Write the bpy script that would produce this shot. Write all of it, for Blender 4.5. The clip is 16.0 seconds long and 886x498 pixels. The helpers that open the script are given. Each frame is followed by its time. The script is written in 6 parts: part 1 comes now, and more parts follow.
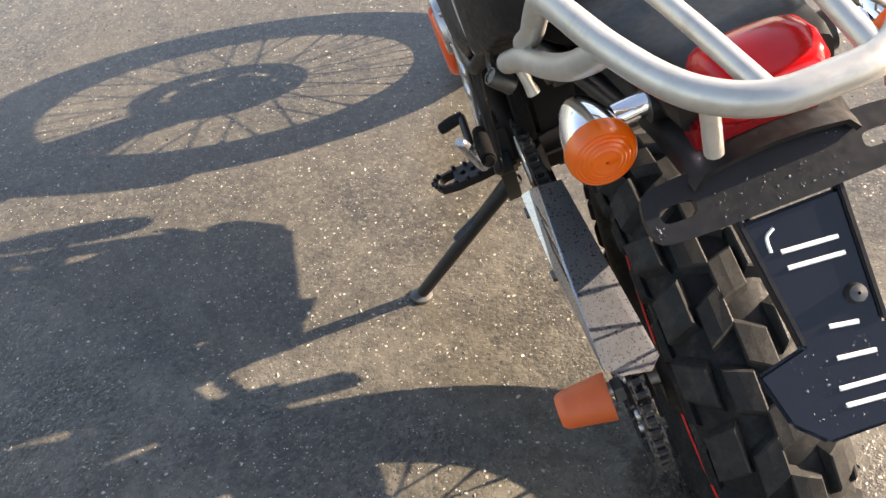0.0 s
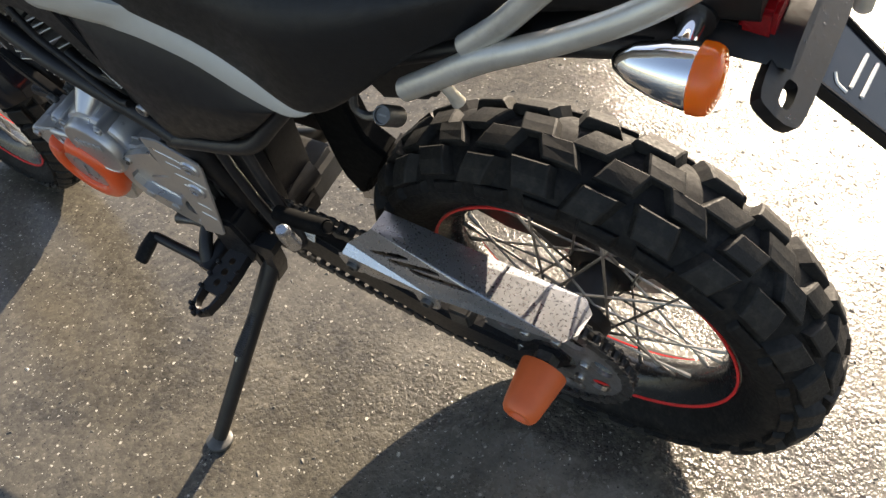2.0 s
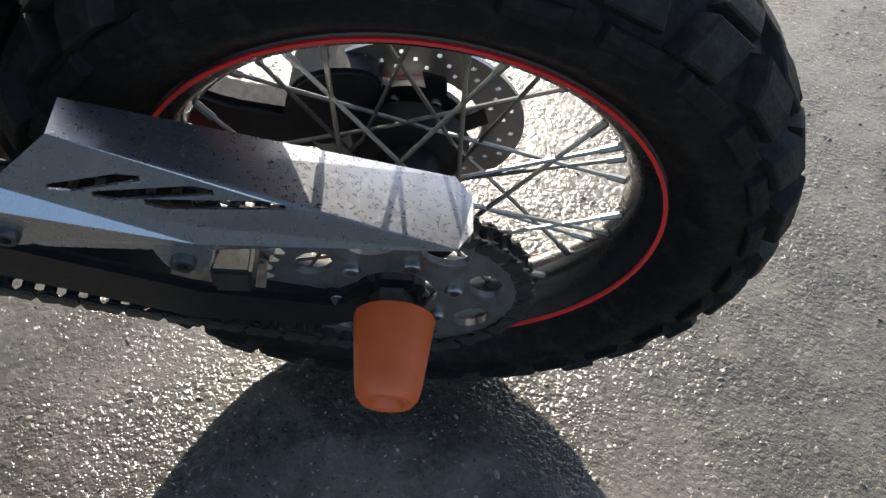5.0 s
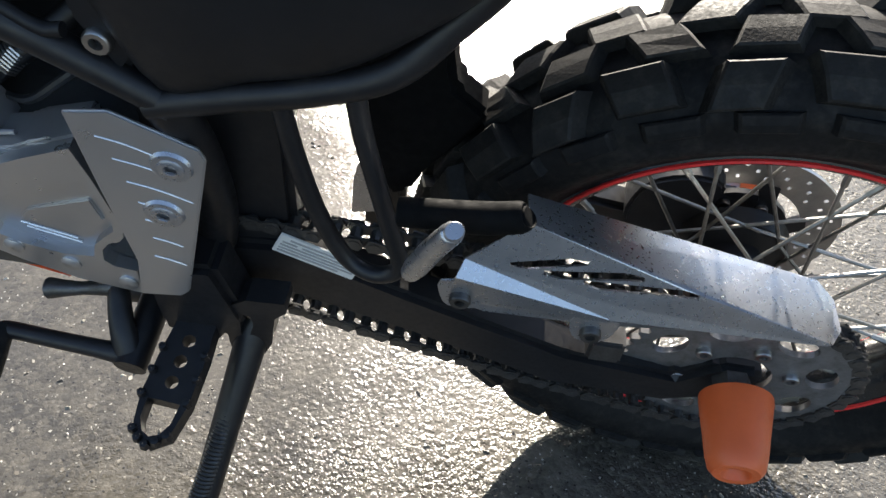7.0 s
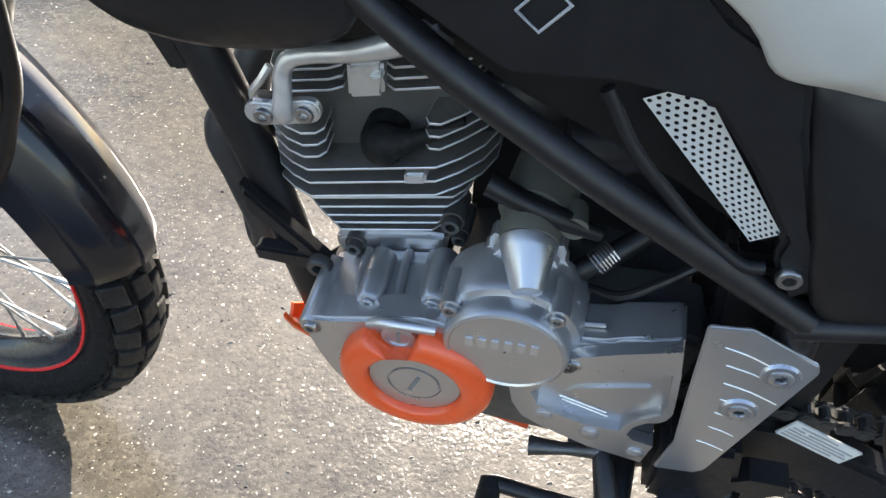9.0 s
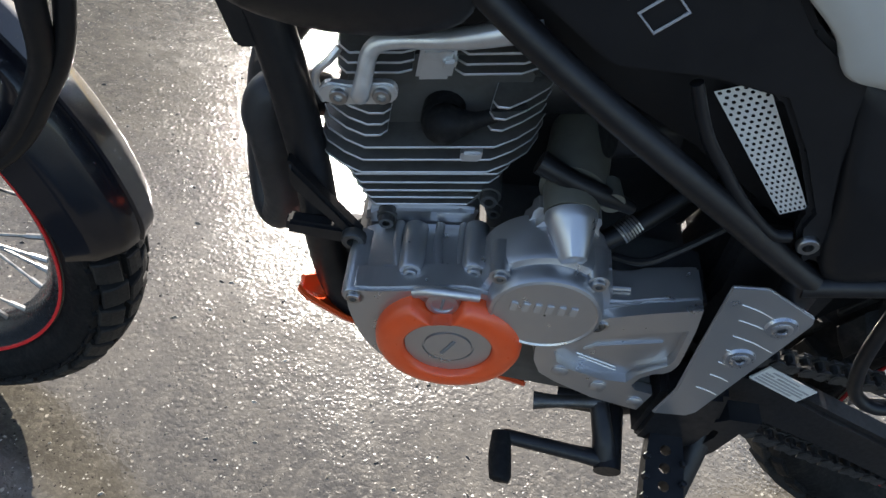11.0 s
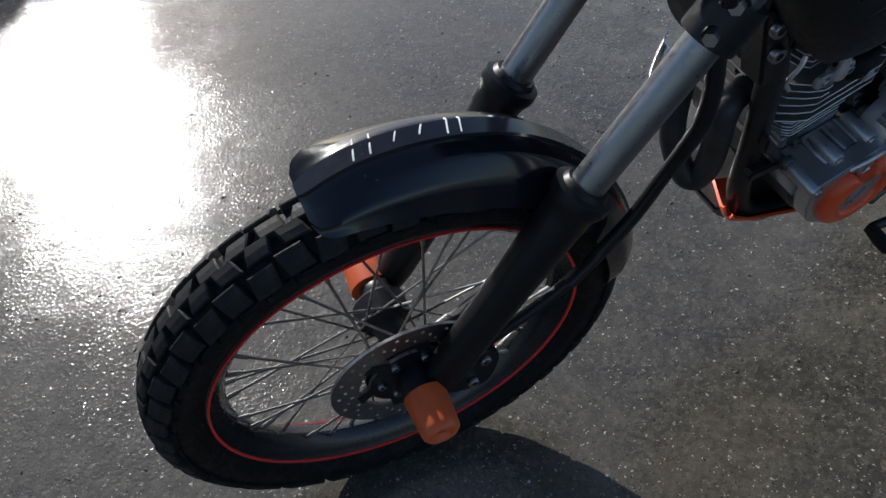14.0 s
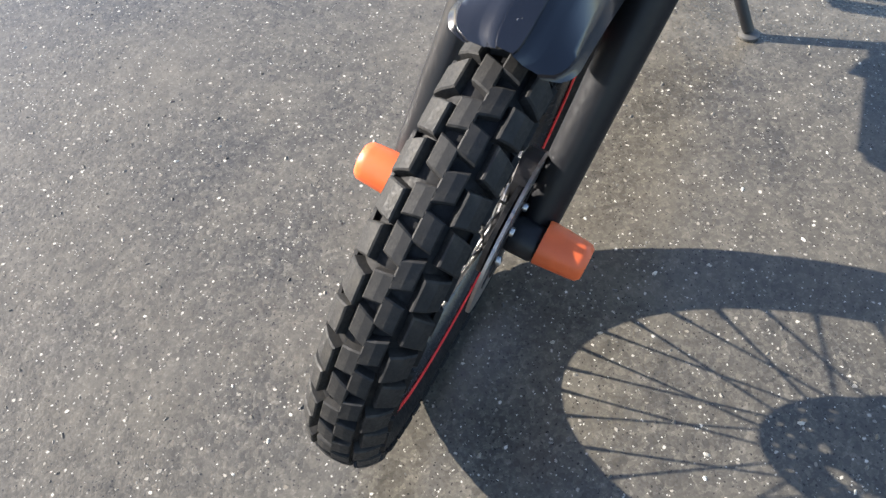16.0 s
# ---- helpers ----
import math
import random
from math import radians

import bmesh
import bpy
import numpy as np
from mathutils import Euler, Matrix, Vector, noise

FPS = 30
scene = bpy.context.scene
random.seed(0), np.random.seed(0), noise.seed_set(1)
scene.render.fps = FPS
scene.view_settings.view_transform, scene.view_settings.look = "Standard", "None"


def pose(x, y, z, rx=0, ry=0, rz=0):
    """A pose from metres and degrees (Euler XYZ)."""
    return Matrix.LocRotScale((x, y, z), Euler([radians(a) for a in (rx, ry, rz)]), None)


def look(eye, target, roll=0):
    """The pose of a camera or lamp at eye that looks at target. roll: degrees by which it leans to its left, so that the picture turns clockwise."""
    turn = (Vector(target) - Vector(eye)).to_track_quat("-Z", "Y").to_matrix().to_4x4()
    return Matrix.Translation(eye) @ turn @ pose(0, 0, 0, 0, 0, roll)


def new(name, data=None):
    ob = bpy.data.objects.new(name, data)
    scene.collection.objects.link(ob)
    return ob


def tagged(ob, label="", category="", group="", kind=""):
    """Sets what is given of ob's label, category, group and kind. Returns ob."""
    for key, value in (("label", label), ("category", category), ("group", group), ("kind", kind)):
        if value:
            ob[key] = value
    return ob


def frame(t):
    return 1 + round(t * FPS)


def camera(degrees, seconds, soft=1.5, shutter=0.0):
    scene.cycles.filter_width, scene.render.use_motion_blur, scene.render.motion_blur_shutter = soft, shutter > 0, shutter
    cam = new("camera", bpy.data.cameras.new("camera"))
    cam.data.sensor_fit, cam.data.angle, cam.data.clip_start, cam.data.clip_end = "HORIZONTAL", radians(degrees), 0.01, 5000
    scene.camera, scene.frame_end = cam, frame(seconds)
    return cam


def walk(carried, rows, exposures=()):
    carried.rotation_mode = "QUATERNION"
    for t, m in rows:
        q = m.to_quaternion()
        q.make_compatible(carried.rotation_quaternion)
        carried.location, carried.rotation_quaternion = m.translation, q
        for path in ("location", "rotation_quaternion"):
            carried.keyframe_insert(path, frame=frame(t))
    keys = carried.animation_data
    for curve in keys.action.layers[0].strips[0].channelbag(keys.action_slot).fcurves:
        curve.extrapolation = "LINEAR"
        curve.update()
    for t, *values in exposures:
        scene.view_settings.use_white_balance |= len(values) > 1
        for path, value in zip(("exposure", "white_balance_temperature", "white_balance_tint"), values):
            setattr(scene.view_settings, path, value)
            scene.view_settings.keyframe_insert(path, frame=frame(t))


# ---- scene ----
cam = camera(56.7, 16.0)

PATH = [
    (0, (0.645, -0.28, 1.134), (-0.787, -0.222, -0.261), -5.9),
    (0.5, (0.558, -0.374, 1.136), (-0.85, -0.08, -0.254), -8.8),
    (1, (0.539, -0.49, 1.15), (-0.773, 0.16, -0.213), -7.5),
    (1.5, (0.521, -0.584, 1.154), (-0.64, 0.315, -0.204), -6.8),
    (2, (0.375, -0.597, 1.099), (-0.554, 0.482, -0.305), -6.6),
    (2.5, (0.254, -0.59, 1.074), (-0.474, 0.584, -0.372), -6.0),
    (3, (0.166, -0.615, 1.055), (-0.286, 0.736, -0.349), -2.0),
    (3.5, (0.106, -0.58, 0.958), (-0.13, 0.856, -0.415), 0.9),
    (3.7, (0.088, -0.543, 0.911), (-0.075, 0.904, -0.46), 2.1),
    (5.8, (0.06, -0.472, 0.736), (0.132, 0.946, -0.672), 8.8),
    (6, (0.037, -0.483, 0.748), (0.052, 0.952, -0.644), 7.3),
    (6.5, (-0.035, -0.522, 0.773), (-0.122, 0.972, -0.555), 6.5),
    (7, (-0.133, -0.572, 0.804), (-0.354, 0.939, -0.487), 6.0),
    (7.5, (-0.229, -0.616, 0.84), (-0.484, 0.932, -0.399), 7.1),
    (8, (-0.323, -0.65, 0.871), (-0.658, 0.925, -0.315), 6.3),
    (8.5, (-0.422, -0.65, 0.87), (-0.831, 0.922, -0.297), 5.3),
    (8.7, (-0.458, -0.645, 0.876), (-0.865, 0.925, -0.295), 5.4),
    (10.8, (-0.626, -0.696, 0.868), (-0.658, 0.912, -0.321), 14.1),
    (11, (-0.65, -0.717, 0.883), (-0.643, 0.895, -0.3), 13.8),
    (11.5, (-0.747, -0.778, 0.964), (-0.762, 0.826, -0.231), 8.3),
    (12, (-0.91, -0.801, 1.031), (-0.973, 0.8, -0.166), 3.0),
    (12.5, (-1.038, -0.825, 1.098), (-1.109, 0.723, -0.166), -3.0),
    (13, (-1.177, -0.88, 1.133), (-1.122, 0.634, -0.173), -2.8),
    (13.5, (-1.298, -0.888, 1.162), (-1.05, 0.595, -0.156), -4.9),
    (14, (-1.439, -0.793, 1.149), (-0.961, 0.591, -0.213), -6.1),
    (14.5, (-1.563, -0.662, 1.144), (-0.968, 0.596, -0.293), -7.1),
    (15, (-1.697, -0.592, 1.138), (-0.88, 0.49, -0.333), -3.5),
    (15.5, (-1.803, -0.506, 1.139), (-0.833, 0.368, -0.376), -3.7),
    (16, (-1.837, -0.359, 1.098), (-0.802, 0.223, -0.512), -3.9),
]
EXPOSURES = [(0, 2.09, 8000, 16), (1, 2.19, 8000, 16), (1.5, 2.06, 8000, 15), (2, 1.68, 7700, 13), (2.5, 1.45, 7400, 12), (3, 1.40, 7000, 11), (3.5, 1.14, 6800, 10), (6, 1.42, 6500, 10), (6.5, 1.66, 6550, 10), (7, 1.74, 6600, 10), (7.5, 1.85, 6700, 10), (8, 2.38, 6900, 11), (8.5, 2.54, 6900, 12), (11, 1.66, 6400, 12),
             (11.5, 1.36, 6400, 12), (12, 0.78, 6300, 12), (13, 0.62, 6000, 10), (13.5, 0.28, 5900, 10), (14, 0.15, 5900, 10), (14.5, 0.38, 5900, 10), (15, 1.10, 6200, 10), (15.5, 1.65, 6300, 11), (16, 2.0, 6300, 12)]
walk(cam, [(t, look(eye, target, roll)) for t, eye, target, roll in PATH], EXPOSURES)

# ---- light ----
SUN_ELEV, SUN_AZ = 27.0, 97.0          # degrees; azimuth counted from +x towards +y
world = bpy.data.worlds.new("sky")
scene.world = world
world.use_nodes = True
wn = world.node_tree
sky = wn.nodes.new("ShaderNodeTexSky")
sky.sky_type, sky.sun_disc = "NISHITA", False
sky.sun_elevation, sky.sun_rotation = radians(SUN_ELEV), radians(90 - SUN_AZ)
sky.air_density, sky.dust_density = 1.0, 1.5
bg = wn.nodes["Background"]
bg.inputs["Strength"].default_value = 0.105
wn.links.new(sky.outputs[0], bg.inputs["Color"])

sun = new("sun", bpy.data.lights.new("sun", "SUN"))
sun.data.energy, sun.data.angle, sun.data.color = 5.0, radians(0.55), (1.0, 0.93, 0.82)
to_sun = Vector((math.cos(radians(SUN_AZ)) * math.cos(radians(SUN_ELEV)),
                 math.sin(radians(SUN_AZ)) * math.cos(radians(SUN_ELEV)), math.sin(radians(SUN_ELEV))))
sun.matrix_world = look(to_sun * 20, (0, 0, 0))


# ---- materials ----
def nodes_of(name):
    m = bpy.data.materials.new(name)
    m.use_nodes = True
    t = m.node_tree
    return m, t, t.nodes["Principled BSDF"]


def ramp(t, src, stops):
    r = t.nodes.new("ShaderNodeValToRGB")
    while len(r.color_ramp.elements) < len(stops):
        r.color_ramp.elements.new(0.5)
    for e, (p, c) in zip(r.color_ramp.elements, stops):
        e.position = p
        e.color = (*c, 1) if isinstance(c, tuple) else (c, c, c, 1)
    t.links.new(src, r.inputs[0])
    return r.outputs[0]


def noise_tex(t, scale, detail=4, rough=0.55, coords=None):
    n = t.nodes.new("ShaderNodeTexNoise")
    n.inputs["Scale"].default_value, n.inputs["Detail"].default_value, n.inputs["Roughness"].default_value = scale, detail, rough
    if coords is not None:
        t.links.new(coords, n.inputs["Vector"])
    return n.outputs[0]


def mixc(t, fac, a, b, mode="MIX"):
    m = t.nodes.new("ShaderNodeMix")
    m.data_type, m.blend_type = "RGBA", mode
    for i, v in ((0, fac), (6, a), (7, b)):
        sock = m.inputs[i]
        if isinstance(v, (int, float)):
            sock.default_value = v if i == 0 else (v, v, v, 1)
        elif isinstance(v, tuple):
            sock.default_value = (*v, 1)
        else:
            t.links.new(v, sock)
    return m.outputs[2]


def math_node(t, op, a, b=0.0):
    m = t.nodes.new("ShaderNodeMath")
    m.operation = op
    for s, v in zip(m.inputs, (a, b)):
        if isinstance(v, (int, float)):
            s.default_value = v
        else:
            t.links.new(v, s)
    return m.outputs[0]


def bump(t, p, height, strength, dist=0.001):
    b = t.nodes.new("ShaderNodeBump")
    b.inputs["Strength"].default_value, b.inputs["Distance"].default_value = strength, dist
    t.links.new(height, b.inputs["Height"])
    t.links.new(b.outputs[0], p.inputs["Normal"])


def simple(name, color, rough, metal=0.0, vary=0.12, scale=40, grain=0.08, grain_scale=900, coat=0.0, gloss=0.5, dirt=None):
    """A surface with blotches, fine relief and, where asked, dust or water spots."""
    m, t, p = nodes_of(name)
    co = t.nodes.new("ShaderNodeTexCoord").outputs["Object"]
    n1 = noise_tex(t, scale, 5, 0.6, co)
    dark = tuple(c * (1 - vary) for c in color)
    lite = tuple(min(1, c * (1 + vary)) for c in color)
    base = ramp(t, n1, [(0.3, dark), (0.7, lite)])
    n2 = noise_tex(t, scale * 6, 3, 0.6, co)
    if dirt:
        mask = ramp(t, noise_tex(t, dirt[2], 6, 0.7, co), [(0.50, 0.0), (0.72, dirt[1])])
        base = mixc(t, mask, base, dirt[0])
    t.links.new(base, p.inputs["Base Color"])
    r = ramp(t, n2, [(0.3, max(0.02, rough * 0.8)), (0.7, min(1, rough * 1.25))])
    t.links.new(r, p.inputs["Roughness"])
    p.inputs["Metallic"].default_value = metal
    p.inputs["Specular IOR Level"].default_value = gloss
    if coat:
        p.inputs["Coat Weight"].default_value = coat
        p.inputs["Coat Roughness"].default_value = 0.06
    h = noise_tex(t, grain_scale, 2, 0.5, co)
    bump(t, p, h, grain, 0.0006)
    return m


RUBBER = simple("tyre_rubber", (0.0065, 0.0065, 0.007), 0.65, gloss=0.20, vary=0.3, scale=30, grain=0.25, grain_scale=600,
                dirt=((0.08, 0.07, 0.055), 0.25, 60))
BLOCK = simple("tread_rubber", (0.0145, 0.014, 0.0135), 0.64, gloss=0.24, vary=0.3, scale=50, grain=0.3, grain_scale=500,
               dirt=((0.09, 0.08, 0.062), 0.3, 45))
PLASTIC = simple("black_plastic", (0.008, 0.008, 0.009), 0.42, gloss=0.32, vary=0.2, scale=25, grain=0.08, grain_scale=1400)
SATIN = simple("satin_black_plastic", (0.011, 0.011, 0.0125), 0.42, gloss=0.26, vary=0.2, scale=18, grain=0.06, grain_scale=900)
GLOSS = simple("gloss_black_paint", (0.006, 0.007, 0.011), 0.18, gloss=0.40, vary=0.15, scale=12, grain=0.02, grain_scale=700, coat=0.3)
FRAME = simple("black_frame_paint", (0.010, 0.010, 0.0115), 0.40, gloss=0.36, vary=0.2, scale=30, grain=0.05,
               dirt=((0.04, 0.034, 0.028), 0.25, 60))
VINYL = simple("seat_vinyl", (0.009, 0.009, 0.010), 0.44, gloss=0.26, vary=0.2, scale=20, grain=0.5, grain_scale=900)
CAST = simple("cast_aluminium", (0.62, 0.62, 0.62), 0.36, 0.75, 0.10, 12, 0.15, 900, dirt=((0.12, 0.10, 0.08), 0.25, 30))
# Grime, darkened further to stand in for shade between fins and case parts.
GRIME_SHADE = simple("grimy_shaded_casting", (0.10, 0.098, 0.095), 0.5, 0.5, 0.2, 12, 0.2, 900, dirt=((0.07, 0.06, 0.045), 0.5, 35))
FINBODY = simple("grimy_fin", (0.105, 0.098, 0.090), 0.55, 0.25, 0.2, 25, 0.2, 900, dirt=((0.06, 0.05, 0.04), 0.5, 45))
PUNCHED = simple("punched_sheet", (0.74, 0.74, 0.72), 0.42, 0.45, 0.06, 30, 0.08, 900)
PRINT = simple("faint_print", (0.33, 0.33, 0.33), 0.6, vary=0.1, scale=80)
OLIVE = simple("olive_motor_casing", (0.13, 0.127, 0.105), 0.5, 0.3, 0.2, 14, 0.1, 900)
LETTER = simple("grey_lettering", (0.36, 0.36, 0.38), 0.5, vary=0.06, scale=40)
COVER = simple("painted_engine_cover", (0.50, 0.50, 0.51), 0.33, 0.85, 0.05, 7, 0.04, 1200)
ALU = simple("brushed_aluminium", (0.46, 0.47, 0.50), 0.30, 0.88, 0.06, 50, 0.1, 1500)
RACK = simple("silver_rack_paint", (0.50, 0.485, 0.45), 0.36, 0.55, 0.08, 40, 0.08, 900, dirt=((0.25, 0.22, 0.18), 0.35, 70))
SILVER = simple("silver_body_paint", (0.43, 0.425, 0.40), 0.48, 0.12, 0.05, 15, 0.04, 900)
CHROME = simple("chrome", (0.86, 0.86, 0.87), 0.06, 1.0, 0.03, 30, 0.01, 500)
STEEL = simple("steel", (0.42, 0.41, 0.40), 0.35, 1.0, 0.15, 80, 0.1, 800)
SPOKE = simple("dull_spoke_steel", (0.28, 0.27, 0.255), 0.42, 0.95, 0.25, 90, 0.1, 800, dirt=((0.10, 0.08, 0.06), 0.4, 70))
DARKSTEEL = simple("dark_steel", (0.10, 0.10, 0.10), 0.42, 0.8, 0.25, 80, 0.15, 800, dirt=((0.05, 0.04, 0.03), 0.5, 60))
STANCHION = simple("fork_tube", (0.30, 0.305, 0.32), 0.33, 0.95, 0.12, 30, 0.05, 900, dirt=((0.12, 0.11, 0.10), 0.3, 60))
ORANGE = simple("orange_plastic", (0.66, 0.115, 0.028), 0.42, vary=0.08, scale=30, grain=0.08)
PAINT = simple("orange_paint", (0.74, 0.085, 0.016), 0.34, vary=0.06, scale=25, grain=0.03, coat=0.3)
STRIPE = simple("red_rim_tape", (0.72, 0.03, 0.03), 0.4, vary=0.05, scale=20, grain=0.02)
CHALK = simple("white_paint_marker", (0.78, 0.78, 0.76), 0.7, vary=0.1, scale=120, grain=0.4)
STICKER = simple("sticker_paper", (0.62, 0.62, 0.60), 0.5, vary=0.06, scale=80, grain=0.03)
GREY = simple("grey_print", (0.16, 0.16, 0.16), 0.6, vary=0.1, scale=80)
RIM = simple("black_rim", (0.012, 0.012, 0.013), 0.24, vary=0.2, scale=30, grain=0.03, coat=0.2)
# Near-black colour stands in for shade that is missing on flap and peg.
FLAP = simple("matte_black_flap", (0.004, 0.004, 0.0042), 0.85, gloss=0.10, vary=0.2, scale=20, grain=0.2, grain_scale=500)
HEADER = simple("black_exhaust", (0.03, 0.03, 0.032), 0.5, 0.2, 0.3, 25, 0.2, 700)


def lens(name, color, emis=0.0):
    """Coloured plastic lens with moulded rings, thick and clear enough to glow in the sun."""
    m, t, p = nodes_of(name)
    co = t.nodes.new("ShaderNodeTexCoord").outputs["Object"]
    p.inputs["Base Color"].default_value = (*color, 1)
    p.inputs["Roughness"].default_value = 0.12
    p.inputs["Transmission Weight"].default_value = 0.15
    p.inputs["Subsurface Weight"].default_value = 0.5
    p.inputs["Subsurface Radius"].default_value = (0.03, 0.008, 0.004)
    bump(t, p, noise_tex(t, 260, 2, 0.5, co), 0.12, 0.0008)
    return m


SPROCKET = simple("sprocket_steel", (0.24, 0.24, 0.245), 0.42, 0.75, 0.2, 80, 0.12, 800, dirt=((0.05, 0.04, 0.03), 0.5, 50))
AMBER = lens("amber_lens", (0.86, 0.15, 0.008))
REDLENS = lens("red_lens", (0.60, 0.008, 0.012))
REFLECTOR = simple("red_reflector", (0.22, 0.007, 0.010), 0.25, vary=0.35, scale=420, grain=0.8, grain_scale=420)


def drop_material():
    """Clear beads of rain water."""
    m, t, p = nodes_of("water_beads")
    p.inputs["Base Color"].default_value = (0.95, 0.97, 1.0, 1)
    p.inputs["Roughness"].default_value, p.inputs["IOR"].default_value = 0.03, 1.33
    p.inputs["Transmission Weight"].default_value = 0.85
    return m


WATER = drop_material()


def asphalt():
    """Old damp asphalt: knobbly stones in dark binder, pale flecks, worn dusty patches, a film of water."""
    m, t, p = nodes_of("damp_asphalt")
    co = t.nodes.new("ShaderNodeTexCoord").outputs["Object"]
    wob = t.nodes.new("ShaderNodeTexNoise")
    wob.inputs["Scale"].default_value, wob.inputs["Detail"].default_value = 85, 3
    t.links.new(co, wob.inputs["Vector"])
    sc = t.nodes.new("ShaderNodeVectorMath")
    sc.operation = "SCALE"
    sc.inputs["Scale"].default_value = 0.009
    t.links.new(wob.outputs["Color"], sc.inputs[0])
    ad = t.nodes.new("ShaderNodeVectorMath")
    ad.operation = "ADD"
    t.links.new(co, ad.inputs[0])
    t.links.new(sc.outputs[0], ad.inputs[1])

    def cells(scale):
        v = t.nodes.new("ShaderNodeTexVoronoi")
        v.inputs["Scale"].default_value, v.inputs["Randomness"].default_value = scale, 1.0
        t.links.new(ad.outputs[0], v.inputs["Vector"])
        s = t.nodes.new("ShaderNodeSeparateColor")
        t.links.new(v.outputs["Color"], s.inputs[0])
        return v.outputs["Distance"], s.outputs[0], s.outputs[1]
    d1, r1, q1 = cells(115)
    d2, r2, q2 = cells(290)
    sep = t.nodes.new("ShaderNodeSeparateXYZ")
    t.links.new(co, sep.inputs[0])
    far = math_node(t, "ADD", math_node(t, "MULTIPLY", sep.outputs[0], -0.62), math_node(t, "MULTIPLY", noise_tex(t, 1.6, 5, 0.65, co), 1.3))
    damp = ramp(t, far, [(0.72, 0.0), (1.50, 1.0)])          # wetter and more worn smooth towards -x
    worn = ramp(t, noise_tex(t, 4.6, 9, 0.74, co), [(0.47, 0.0), (0.58, 1.0)])
    tone = ramp(t, r1, [(0.0, (0.032, 0.031, 0.029)), (0.6, (0.058, 0.054, 0.047)), (1.0, (0.092, 0.084, 0.070))])
    fine = ramp(t, r2, [(0.0, 0.70), (0.8, 1.12), (1.0, 1.6)])
    col = mixc(t, 1.0, tone, fine, "MULTIPLY")
    dust = ramp(t, noise_tex(t, 2.2, 9, 0.72, co), [(0.36, 0.15), (0.68, 0.70)])
    col = mixc(t, dust, col, (0.120, 0.106, 0.080))
    col = mixc(t, math_node(t, "MULTIPLY", math_node(t, "MULTIPLY", worn, 0.5), math_node(t, "SUBTRACT", 1.0, math_node(t, "MULTIPLY", damp, 0.85))), col, (0.180, 0.165, 0.138))
    blot = ramp(t, noise_tex(t, 21, 9, 0.78, co), [(0.33, 0.68), (0.68, 1.16)])
    col = mixc(t, 1.0, col, blot, "MULTIPLY")
    pit = math_node(t, "MULTIPLY", ramp(t, q2, [(0.0, 1.0), (0.05, 1.0), (0.07, 0.0)]), ramp(t, d2, [(0.35, 1.0), (0.5, 0.0)]))
    col = mixc(t, math_node(t, "MULTIPLY", pit, 0.8), col, (0.012, 0.012, 0.012))
    fleck = math_node(t, "MULTIPLY", ramp(t, q1, [(0.955, 0.0), (0.965, 1.0)]), ramp(t, d1, [(0.24, 1.0), (0.36, 0.0)]))
    chip = math_node(t, "MULTIPLY", ramp(t, q2, [(0.945, 0.0), (0.957, 1.0)]), ramp(t, d2, [(0.34, 1.0), (0.46, 0.0)]))
    col = mixc(t, math_node(t, "MULTIPLY", fleck, 0.9), col, ramp(t, r1, [(0.0, (0.15, 0.13, 0.10)), (1.0, (0.50, 0.47, 0.40))]))
    col = mixc(t, math_node(t, "MULTIPLY", chip, 0.85), col, ramp(t, r2, [(0.0, (0.12, 0.11, 0.09)), (1.0, (0.46, 0.44, 0.38))]))
    t.links.new(col, p.inputs["Base Color"])
    wet = ramp(t, noise_tex(t, 1.7, 5, 0.6, co), [(0.35, 0.11), (0.68, 0.28)])
    spots = ramp(t, noise_tex(t, 26, 5, 0.7, co), [(0.36, 0.78), (0.66, 1.3)])
    rough = math_node(t, "MULTIPLY", wet, spots)
    t.links.new(math_node(t, "MULTIPLY", rough, math_node(t, "SUBTRACT", 1.15, math_node(t, "MULTIPLY", damp, 0.45))), p.inputs["Roughness"])
    p.inputs["Specular IOR Level"].default_value = 0.5
    h1 = math_node(t, "MULTIPLY", ramp(t, d1, [(0.26, 1.0), (0.60, 0.0)]), math_node(t, "ADD", math_node(t, "MULTIPLY", q1, 0.8), 0.4))
    h2 = math_node(t, "MULTIPLY", ramp(t, d2, [(0.22, 1.0), (0.55, 0.0)]), 0.45)
    h = math_node(t, "ADD", h1, h2)
    h = math_node(t, "MULTIPLY", h, math_node(t, "SUBTRACT", 1.0, math_node(t, "MULTIPLY", worn, 0.5)))
    h = math_node(t, "ADD", h, math_node(t, "MULTIPLY", noise_tex(t, 420, 3, 0.65, co), 0.22))
    h = math_node(t, "ADD", h, math_node(t, "MULTIPLY", noise_tex(t, 30, 4, 0.6, co), 0.4))
    h = math_node(t, "MULTIPLY", h, math_node(t, "SUBTRACT", 1.4, math_node(t, "MULTIPLY", damp, 1.03)))
    bump(t, p, h, 0.36, 0.0021)
    return m


ASPHALT = asphalt()


def grit_material():
    """Loose chips: mostly asphalt grey, some pale, each its own tone."""
    m, t, p = nodes_of("loose_grit")
    g = t.nodes.new("ShaderNodeNewGeometry")
    col = ramp(t, g.outputs["Random Per Island"], [(0.0, (0.040, 0.038, 0.034)), (0.62, (0.10, 0.092, 0.076)), (0.86, (0.20, 0.185, 0.150)), (1.0, (0.46, 0.44, 0.38))])
    t.links.new(col, p.inputs["Base Color"])
    p.inputs["Roughness"].default_value = 0.55
    p.inputs["Specular IOR Level"].default_value = 0.35
    return m


